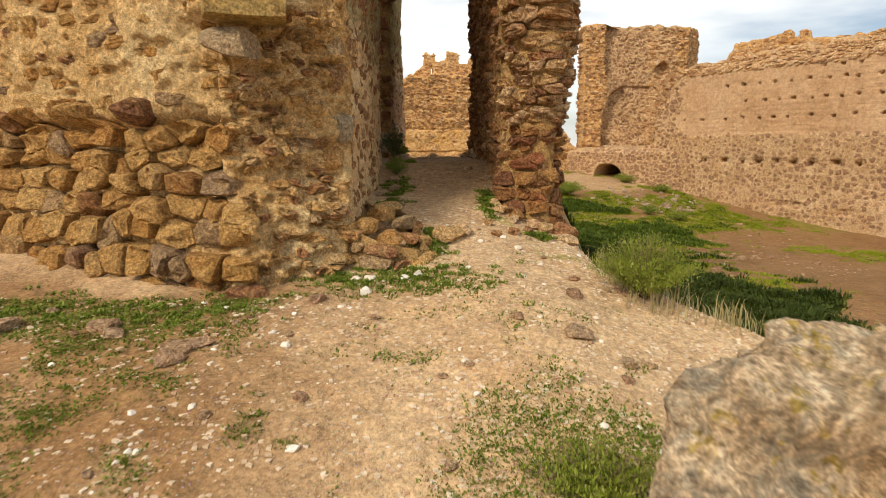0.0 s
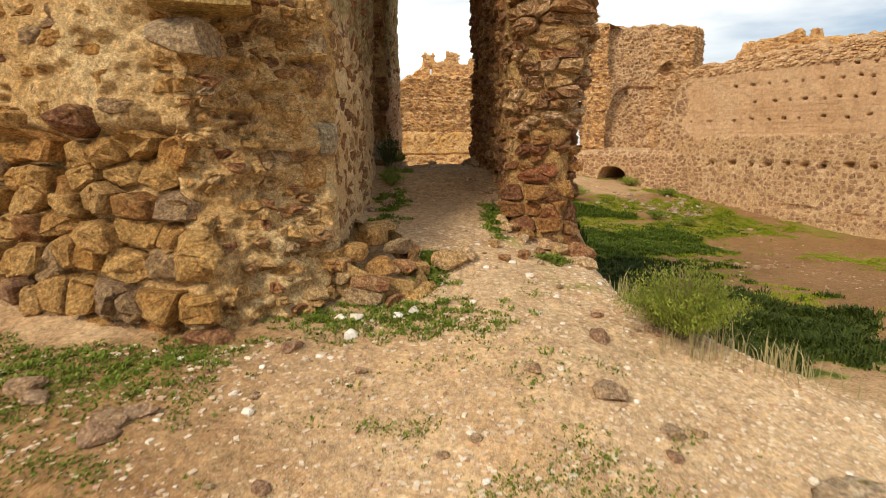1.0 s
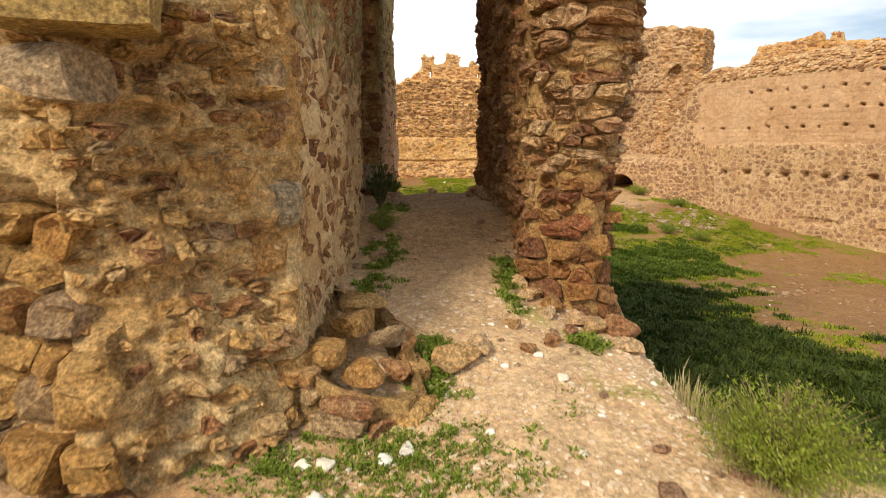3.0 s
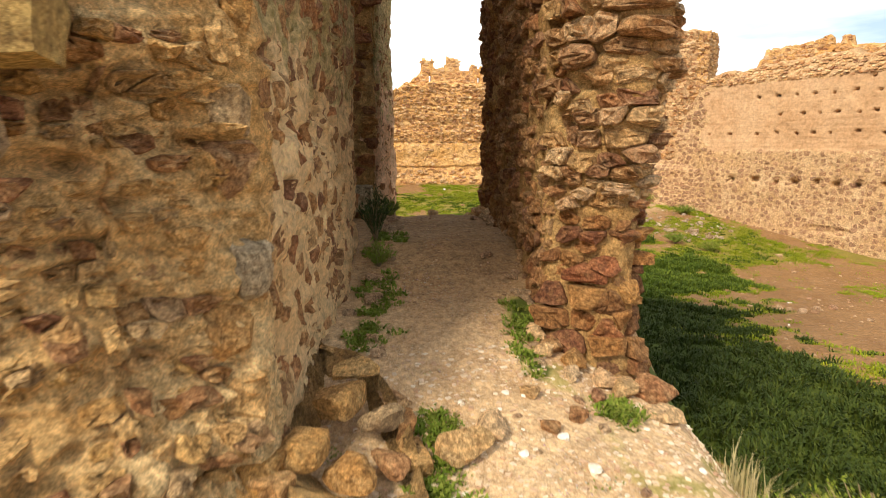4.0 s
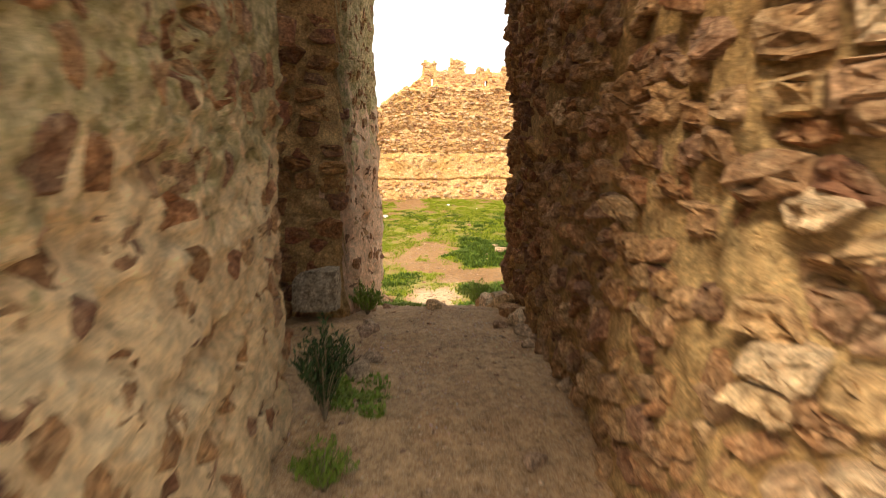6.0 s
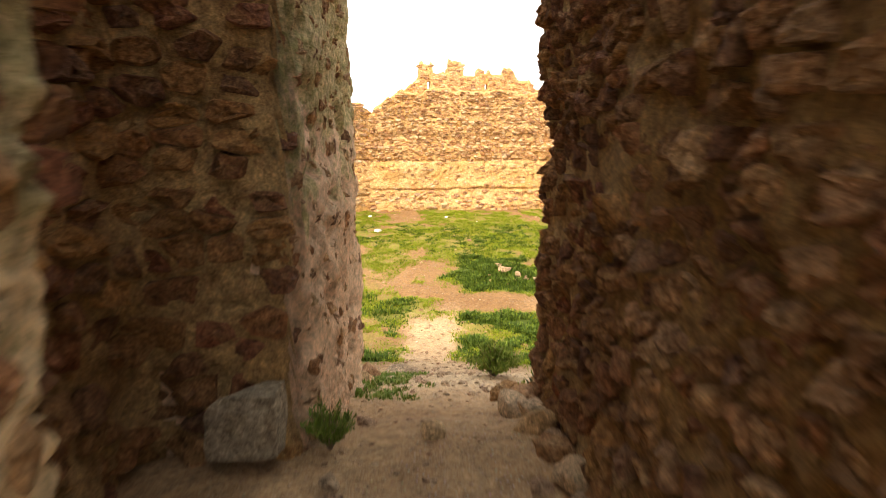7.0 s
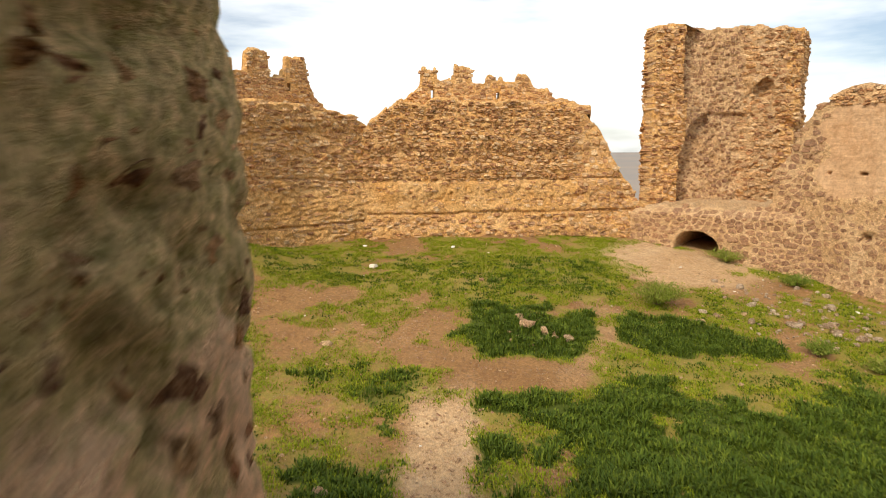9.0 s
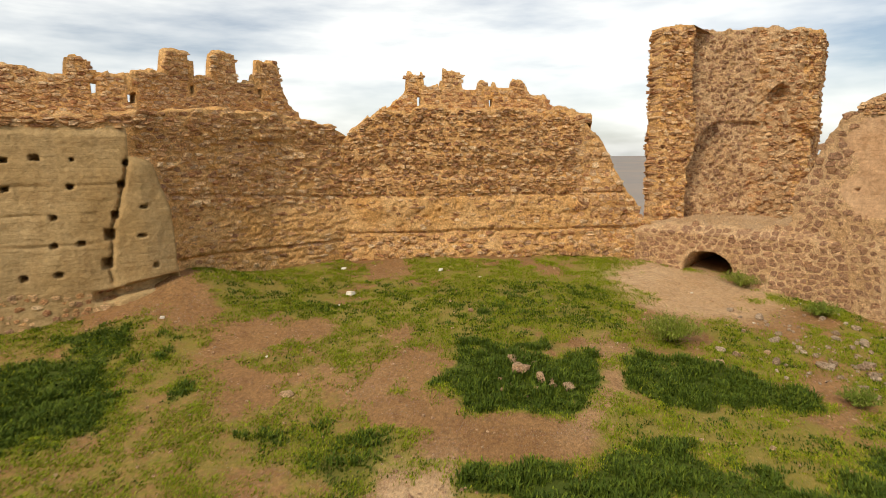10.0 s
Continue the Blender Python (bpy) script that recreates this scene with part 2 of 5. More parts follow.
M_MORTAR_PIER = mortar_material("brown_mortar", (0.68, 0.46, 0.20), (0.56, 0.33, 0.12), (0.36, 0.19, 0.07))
M_MORTAR_PALE = mortar_material("pale_lime_mortar", (0.70, 0.49, 0.28), (0.62, 0.40, 0.20), (0.46, 0.28, 0.14), 9.0)
M_MORTAR_FAR = mortar_material("tan_mortar", (0.82, 0.53, 0.24), (0.74, 0.42, 0.145), (0.46, 0.235, 0.08), 9.0)


def plaster_material(name="pale_plaster", pale=(0.92, 0.68, 0.37), warm=(0.84, 0.57, 0.28), moss=((0.62, 0.48, 0.24), (0.22, 0.20, 0.06)), rise=(1.9, 3.4)):
    """Pale lime render with a grey-green lichen growth on its upper half."""
    m = Mat(name, 0.95).world_co()
    mid, fine = m.noise(5.0, 6, 0.65), m.noise(55.0, 4, 0.7)
    c = m.mix(m.range(m.noise(1.3, 4, 0.6), 0.35, 0.65), pale, warm)
    c = m.mix(m.range(mid, 0.56, 0.74, 0.0, 0.8), c, (0.46, 0.25, 0.10))
    up = m.math("ADD", m.range(m.height(), *rise, -0.22, 0.26), m.noise(2.6, 7, 0.72))
    c = m.mix(m.range(up, 0.52, 0.60, 0.0, 0.8), c, m.mix(m.range(m.noise(19.0, 5, 0.75), 0.40, 0.60), *moss))
    lump = m.noise(16.0, 6, 0.8)
    c = m.mix(1.0, c, m.range(lump, 0.33, 0.67, 0.55, 1.38), "MULTIPLY")
    h = m.math("ADD", m.math("ADD", mid, m.math("MULTIPLY", fine, 0.5)), lump)
    return m.done(c, h, 1.0, 0.05)


def tapial_material(name, pale, warm, lines):
    """Rammed earth: smooth, with thin level lift lines and washed stains."""
    m = Mat(name, 0.95).world_co()
    big, mid, fine = m.noise(0.5, 5, 0.6), m.noise(3.0, 6, 0.65), m.noise(30.0, 4, 0.7)
    streak = m.noise(1.2, 5, 0.6, stretch=(2.5, 2.5, 0.25))
    band = m.noise(1.0, 5, 0.65, stretch=(0.15, 0.15, lines))
    c = m.mix(m.range(big, 0.35, 0.65), pale, warm)
    c = m.mix(m.range(streak, 0.5, 0.75, 0.0, 0.6), c, m.mix(1.0, c, (0.72, 0.66, 0.60), "MULTIPLY"))
    c = m.mix(m.range(band, 0.55, 0.7, 0.0, 0.5), c, m.mix(1.0, c, (0.66, 0.58, 0.50), "MULTIPLY"))
    c = m.mix(m.range(mid, 0.55, 0.75, 0.0, 0.6), c, m.mix(1.0, c, (0.75, 0.66, 0.55), "MULTIPLY"))
    c = m.mix(1.0, c, m.range(m.noise(9.0, 7, 0.85), 0.35, 0.65, 0.72, 1.26), "MULTIPLY")
    h = m.math("ADD", m.math("MULTIPLY", mid, 0.8), m.math("MULTIPLY", band, 0.8))
    h = m.math("ADD", h, m.math("MULTIPLY", fine, 0.25))
    return m.done(c, h, 1.0, 0.08)


def ground_material():
    m = Mat("dry_earth", 0.97).world_co()
    big, mid, fine = m.noise(0.35, 5, 0.6), m.noise(2.2, 6, 0.65), m.noise(28.0, 5, 0.7)
    peb = m.cells(26.0)
    pcol = m.cells(26.0, out="Color")
    c = m.mix(m.range(big, 0.35, 0.65), (0.65, 0.47, 0.27), (0.58, 0.38, 0.19))
    att = m.n.new("ShaderNodeAttribute")
    att.attribute_name = "soil"
    dark = att.outputs["Fac"]
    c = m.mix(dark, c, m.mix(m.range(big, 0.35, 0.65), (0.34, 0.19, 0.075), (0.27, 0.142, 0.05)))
    c = m.mix(m.range(mid, 0.42, 0.70, 0.0, 0.8), c, m.mix(1.0, c, (0.76, 0.68, 0.62), "MULTIPLY"))
    c = m.mix(m.range(fine, 0.44, 0.60, 0.0, 0.7), c, m.mix(1.0, c, (0.58, 0.50, 0.43), "MULTIPLY"))
    c = m.mix(1.0, c, m.range(m.noise(11.0, 7, 0.85), 0.36, 0.64, 0.52, 1.42), "MULTIPLY")
    tiny = m.noise(95.0, 3, 0.7)
    c = m.mix(m.math("MULTIPLY", m.range(tiny, 0.52, 0.64, 0.0, 0.6), m.range(dark, 0.0, 1.0, 1.0, 0.3)), c, (0.73, 0.58, 0.40))
    grit = m.math("MULTIPLY", m.range(peb, 0.16, 0.26, 1.0, 0.0), m.range(m.noise(1.1, 4, 0.6), 0.40, 0.60))
    c = m.mix(m.math("MULTIPLY", grit, 0.55), c, m.mix(0.35, (0.56, 0.46, 0.34), pcol))
    att = m.n.new("ShaderNodeAttribute")
    att.attribute_name = "green"
    turf = m.math("ADD", m.math("MULTIPLY", m.noise(2.4, 7, 0.75), 0.9), m.math("MULTIPLY", m.noise(13.0, 5, 0.8), 0.5))
    wet = m.range(m.math("ADD", att.outputs["Fac"], turf), 0.98, 1.22)
    c = m.mix(m.math("MULTIPLY", wet, 0.50), c, m.mix(m.range(m.noise(6.0, 6, 0.8), 0.35, 0.65), (0.12, 0.18, 0.005), (0.25, 0.25, 0.02)))
    c = m.mix(m.range(att.outputs["Fac"], 0.6, 0.8, 0.0, 0.9), c, (0.05, 0.08, 0.007))
    # beyond the hill the plain is dull brown farmland, greyed by painted-in haze
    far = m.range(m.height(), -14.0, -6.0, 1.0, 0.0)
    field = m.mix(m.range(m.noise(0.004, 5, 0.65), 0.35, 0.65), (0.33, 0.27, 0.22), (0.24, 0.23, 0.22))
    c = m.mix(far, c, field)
    h = m.math("ADD", m.math("MULTIPLY", mid, 0.6), m.math("MULTIPLY", fine, 0.3))
    h = m.math("ADD", h, m.math("MULTIPLY", grit, 0.5))
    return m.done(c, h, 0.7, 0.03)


def leaf_material(name, a, b, c3):
    m = Mat(name, 0.75).world_co()
    c = m.ramp(m.rand(), [(0.0, a), (0.5, b), (1.0, c3)])
    c = m.mix(m.range(m.noise(0.9, 4, 0.6), 0.35, 0.65, 0.0, 0.6), c, b)
    m.b.inputs["Subsurface Weight"].default_value = 0.0
    return m.done(c)


M_PLASTER = plaster_material()
M_MOSSY = plaster_material("mossy_render", (0.90, 0.62, 0.38), (0.80, 0.50, 0.28), ((0.72, 0.55, 0.26), (0.20, 0.21, 0.04)), (1.7, 3.9))
M_TAPIAL_WARM = tapial_material("rammed_earth_warm", (0.57, 0.37, 0.21), (0.50, 0.30, 0.155), 2.6)
M_TAPIAL_PALE = tapial_material("rammed_earth_pale", (0.48, 0.34, 0.165), (0.38, 0.25, 0.105), 3.2)
M_GROUND = ground_material()
M_GRASS = leaf_material("lush_grass", (0.027, 0.050, 0.003), (0.062, 0.102, 0.006), (0.16, 0.20, 0.014))
M_GRASS_LIGHT = leaf_material("short_grass", (0.110, 0.165, 0.004), (0.210, 0.265, 0.006), (0.36, 0.34, 0.022))
M_HERB = leaf_material("grey_green_herb", (0.08, 0.13, 0.010), (0.15, 0.21, 0.02), (0.27, 0.28, 0.06))
M_BUSH = leaf_material("broom_green", (0.10, 0.15, 0.010), (0.19, 0.24, 0.020), (0.35, 0.33, 0.09))
M_DARK_GREEN = leaf_material("dark_green", (0.018, 0.033, 0.003), (0.035, 0.056, 0.004), (0.075, 0.095, 0.010))
M_DARK_LEAF = leaf_material("dark_leaf", (0.018, 0.034, 0.008), (0.032, 0.055, 0.012), (0.07, 0.09, 0.02))
M_STRAW = leaf_material("dry_straw", (0.40, 0.33, 0.16), (0.33, 0.28, 0.13), (0.46, 0.39, 0.22))
M_TWIG = leaf_material("brown_twig", (0.16, 0.11, 0.06), (0.20, 0.14, 0.08), (0.24, 0.18, 0.10))

# ---------------------------------------------------------------- the lie of the land
PATHWAY_Y = [-14, -4, 0, 2, 3.1, 4.2, 5.2, 6.0, 7.4, 9.0, 10.0, 11.5, 12.4, 13.2, 14.2, 15.6, 18, 20, 23, 28]
PATHWAY_Z = [-2.2, -1.7, -1.2, -0.85, -0.50, -0.18, 0.08, 0.24, 0.53, 0.88, 1.15, 1.22, 1.18, 0.98, 0.75, 0.38, -0.55, -1.15, -1.68, -1.35]
YARD_Y = [8, 14, 20, 24, 28, 32, 36, 40, 46]
YARD_Z = [-1.5, -1.7, -1.7, -1.75, -1.35, -0.8, -0.3, 0.2, 0.5]


def ground_z(x, y, rough=True):
    x, y = np.asarray(x, float), np.asarray(y, float)
    way = np.interp(y, PATHWAY_Y, PATHWAY_Z) + 0.17 * step(-0.3, -2.2, x) * step(5.6, 3.6, y)
    way = way - np.interp(y, [2, 5, 6, 7.4, 8.2, 9.6], [0.10, 0.10, 0.12, 0.32, 0.34, 0.0]) * step(0.35, 1.75, x)
    way = way - 0.22 * np.clip(x - 1.2, 0, 5) * step(6.6, 5.2, y)
    yard = np.interp(y, YARD_Y, YARD_Z) - 0.07 * np.clip(x - 2, 0, 14) * step(12, 20, y) + 0.06 * np.clip(-x - 3, 0, 5) * step(29, 33, y)
    yard = yard - 0.25 * step(14, 6, y)
    yard = yard + 0.70 * np.exp(-((x + 7.9) / 1.7) ** 2 - ((y - 34.2) / 1.9) ** 2)
    # the pathway is a spine: it falls off to the right outside the pier, and on both sides past the gate
    right = np.interp(y, [-6, 2, 4, 5.0, 5.6, 6.3, 8, 13, 15, 19, 24], [8.0, 7.0, 5.6, 4.4, 2.5, 1.55, 1.5, 1.3, 1.2, 1.6, 3.0])
    w = step(right, right + np.interp(y, [0, 6, 9, 20], [3.2, 2.0, 1.9, 2.5]), x)
    left = np.interp(y, [13, 15, 19, 24], [-1.2, -1.3, -1.6, -3.0])
    w = np.maximum(w, step(left, left - 2.2, x) * step(12.5, 13.5, y))
    w = np.maximum(w, step(20, 24, y))
    z = way * (1 - w) + yard * w
    # the hill falls away outside the walls, to a plain that reaches the horizon
    out = np.maximum.reduce([(-20 - x) / 1.0, (x - 26) / 1.0, (y - 44) / 1.0, (-14 - y) / 1.0])
    out = np.clip(out, 0, None)
    z = z - 34 * (1 - np.exp(-out / 60.0)) * step(0, 3, out)
    if rough:
        near = step(60, 25, np.hypot(x, y - 18))
        z = z + near * (0.05 * fbm(x * 0.8, y * 0.8, 0, 3, 3) + 0.022 * fbm(x * 4.5, y * 4.5, 0, 3, 5))
        z = z + 3.0 * step(80, 600, out) * fbm(x / 300.0, y / 300.0, 0, 3, 9)
    return z


PATCHES = [(5.4, 23.1, 5.0, 3.4, 1.25), (1.9, 29.6, 2.5, 2.4, 0.95), (1.4, 31.4, 3.4, 2.6, 0.60), (3.0, 24.3, 3.0, 1.9, 1.2), (6.6, 29.1, 2.5, 1.4, 0.95), (2.0, 34.8, 4.6, 2.8, 0.60),
           (-8.6, 28.6, 3.4, 2.6, 0.80), (-5.0, 33.4, 2.4, 1.2, 0.6), (-1.9, 26.2, 2.3, 1.3, 0.70), (-1.9, 22.0, 1.2, 1.3, 0.8),
           (5.0, 13.0, 3.2, 6.0, 1.1), (11.0, 26.8, 2.6, 1.0, 0.62), (11.0, 31.2, 2.4, 1.9, 0.4), (3.6, 31.8, 2.6, 1.4, 0.55),
           (-3.5, 30.2, 1.8, 0.9, 0.4), (16.2, 22.3, 3.2, 1.6, 0.42), (-1.2, 16.8, 0.5, 0.9, 0.5)]


def green(x, y):
    """How thickly the yard is grown over, 0 to 1."""
    g = 0.56 * step(-0.42, 0.26, fbm(np.asarray(x) * 0.45, np.asarray(y) * 0.45, 0, 4, 33)) * step(19, 22, y) * step(42, 38, y)
    g = g * (1 - 0.25 * step(1.5, -1.0, x) * step(33.0, 30.0, y)) * (1 - 0.8 * step(8.0, 9.5, x) * step(28.0, 25.5, y))
    wob = 0.80 * fbm(np.asarray(x) * 0.7, np.asarray(y) * 0.7, 0, 4, 31) + 0.45 * fbm(np.asarray(x) * 2.6, np.asarray(y) * 2.6, 0, 3, 37)
    g = g + 0.08 * step(1.3, 0.5, np.hypot((x - 4.6) / 3.8, (y - 33.6) / 4.2)) * step(0.05, 0.3, g)
    for cx, cy, rx, ry, d in PATCHES:
        r = np.hypot((x - cx) / rx, (y - cy) / ry) + wob
        g = np.maximum(g, d * step(1.25, 0.6, r))
    g = g * (1 - step(1.3, 0.7, np.hypot((x - 1.5) / 1.7, (y - 26.5) / 0.8) + 0.4 * wob))
    track = np.abs(x - np.interp(y, [13, 18, 22, 26], [0.0, -0.1, -0.4, -0.2]))
    g = g * (1 - step(2.4, 1.2, np.hypot((x - 9.0) / 1.5, (y - 36.5) / 1.4) + wob))
    g = g * (1 - 0.6 * step(0.36, 0.1, np.abs(x - np.interp(y, [26, 29, 33, 38], [2.6, 4.3, 5.0, 7.6])) + 0.3 * wob) * step(25, 27, y) * step(33, 30, y))
    g = g * (1 - step(0.85, 0.30, track + 0.45 * wob) * step(27, 24, y) * step(10, 13, y))
    return g


def soil(x, y):
    """Dark brown of the yard soil, 0.68 of it on the passage floor, 0 on the pale trodden earth."""
    wob = fbm(np.asarray(x) * 0.5, np.asarray(y) * 0.5, 0, 4, 35)
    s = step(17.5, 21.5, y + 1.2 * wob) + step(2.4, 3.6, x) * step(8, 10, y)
    s = s + 0.95 * step(0.4, -1.6, x + 0.9 * wob) * step(-0.5, 0.4, wob + 0.3 * fbm(np.asarray(x) * 2.1, np.asarray(y) * 2.1, 0, 3, 38)) * step(6.5, 5.0, y)
    s = np.clip(s, 0, 1) * (1 - 0.75 * step(2.6, 1.4, np.hypot((x - 9.0) / 1.6, (y - 36.5) / 1.5) + 0.5 * wob))
    s = s * (1 - 0.75 * step(0.9, 0.3, np.abs(x - np.interp(y, [13, 18, 22, 26], [0.0, -0.1, -0.4, -0.2])) + 0.3 * wob) * step(13.5, 15.0, y) * step(27, 24, y))
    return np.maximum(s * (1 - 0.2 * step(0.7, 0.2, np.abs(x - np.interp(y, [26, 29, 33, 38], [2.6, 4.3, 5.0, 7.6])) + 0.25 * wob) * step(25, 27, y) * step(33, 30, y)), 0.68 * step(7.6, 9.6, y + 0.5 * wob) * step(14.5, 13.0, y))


def axis(*spans):
    """Grid lines: (start, end, spacing) after one another."""
    out = []
    for a, b, d in spans:
        out.append(np.arange(a, b - 1e-6, d))
    out.append([spans[-1][1]])
    return np.concatenate(out)


def far_axis(a, sign):
    v, d, out = a, 1.5, []
    while abs(v) < 6000:
        d *= 1.22
        v += sign * d
        out.append(v)
    return np.array(out)


gx = np.concatenate([far_axis(-20, -1)[::-1], axis((-20, -6, 0.3), (-6, -3, 0.1), (-3, 3.5, 0.05), (3.5, 9, 0.1), (9, 26, 0.3)), far_axis(26, 1)])
gy = np.concatenate([far_axis(-10, -1)[::-1], axis((-10, 0.5, 0.25), (0.5, 17, 0.055), (17, 26, 0.1), (26, 44, 0.2)), far_axis(44, 1)])
GX, GY = np.meshgrid(gx, gy)
GZ = ground_z(GX, GY)
nx, ny = len(gx), len(gy)
idx = np.arange(nx * ny).reshape(ny, nx)
quads = np.stack([idx[:-1, :-1], idx[:-1, 1:], idx[1:, 1:], idx[1:, :-1]], -1).reshape(-1, 4)
me = mesh_of("ground", np.stack([GX, GY, GZ], -1).reshape(-1, 3), quads)
at = me.attributes.new("green", "FLOAT", "POINT")
at.data.foreach_set("value", green(GX, GY).ravel().astype(np.float32))
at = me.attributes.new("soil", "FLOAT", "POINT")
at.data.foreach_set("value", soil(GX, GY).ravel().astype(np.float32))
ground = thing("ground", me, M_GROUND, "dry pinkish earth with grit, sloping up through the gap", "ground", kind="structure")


# ---------------------------------------------------------------- rocks
def rock_mesh(name, seed, n=4, cuts=9, square=3.6):
    """A rough block: a rounded cube cut by random planes."""
    r = np.random.default_rng(seed)
    t = np.linspace(-1, 1, n + 1)
    verts, faces, seen = [], [], {}

    def vert(p):
        k = tuple(np.round(p, 5))
        if k not in seen:
            seen[k] = len(verts)
            verts.append(k)
        return seen[k]
    for ax in range(3):
        for side in (-1, 1):
            for i in range(n):
                for j in range(n):
                    q = []
                    for a, b in ((t[i], t[j]), (t[i + 1], t[j]), (t[i + 1], t[j + 1]), (t[i], t[j + 1])):
                        p = [0, 0, 0]
                        p[ax], p[(ax + 1) % 3], p[(ax + 2) % 3] = side, a, b
                        q.append(vert(np.array(p, float)))
                    faces.append(q if side > 0 else q[::-1])
    v = np.array(verts)
    v = v / (np.abs(v) ** square).sum(1, keepdims=True) ** (1 / square)
    for _ in range(cuts):
        d = r.normal(size=3)
        d /= np.linalg.norm(d)
        lim = r.uniform(0.55, 0.85)
        over = np.clip(v @ d - lim, 0, None)
        v = v - over[:, None] * d
    v = v * (1 + 0.13 * fbm(v[:, 0] * 1.7 + seed, v[:, 1] * 1.7, v[:, 2] * 1.7, 3, seed)[:, None])
    v = v / np.abs(v).max(0)
    return v, np.array(faces)


ROCKS = [rock_mesh("rock", 100 + k) for k in range(12)]
BLOCKS = [rock_mesh("rock", 260 + k, 4, 2, 9.0) for k in range(3)]
ROCKS_LOW = [rock_mesh("rock", 140 + k, 2, 5, 3.5) for k in range(12)]
GRIT = [rock_mesh("rock", 220 + k, 1, 3, 2.2) for k in range(8)]
ROUND_LOW = [rock_mesh("rock", 180 + k, 2, 3, 2.2) for k in range(8)]


def turn_z(a):
    return np.array([[math.cos(a), -math.sin(a), 0], [math.sin(a), math.cos(a), 0], [0, 0, 1]])


def joined_rocks(name, shapes, places, mat, parent=None, **tags):
    """places: list of (position, 3x3 axes with size). One mesh."""
    vs, fs, base = [], [], 0
    for k, (p, m) in enumerate(places):
        v, f = shapes[k % len(shapes)]
        vs.append(v @ np.asarray(m).T + np.asarray(p))
        fs.append(f + base)
        base += len(v)
    if not vs:
        return None
    return thing(name, mesh_of(name, np.concatenate(vs), np.concatenate(fs), False), mat, parent=parent, kind="stuff", **tags)


ROCK_DATA = {}


def rock_object(name, shapes, k, p, m, mat, parent=None):
    key = (id(shapes), k % len(shapes), mat.name)
    if key not in ROCK_DATA:
        v, f = shapes[k % len(shapes)]
        ROCK_DATA[key] = mesh_of(name, v, f, False)
        ROCK_DATA[key].materials.append(mat)
    ob = new(name, ROCK_DATA[key])
    m4 = Matrix.Identity(4)
    for i in range(3):
        for j in range(3):
            m4[i][j] = float(m[i][j])
        m4[i][3] = float(p[i])
    ob.matrix_basis = m4
    if parent is not None:
        ob.parent = parent
    return ob


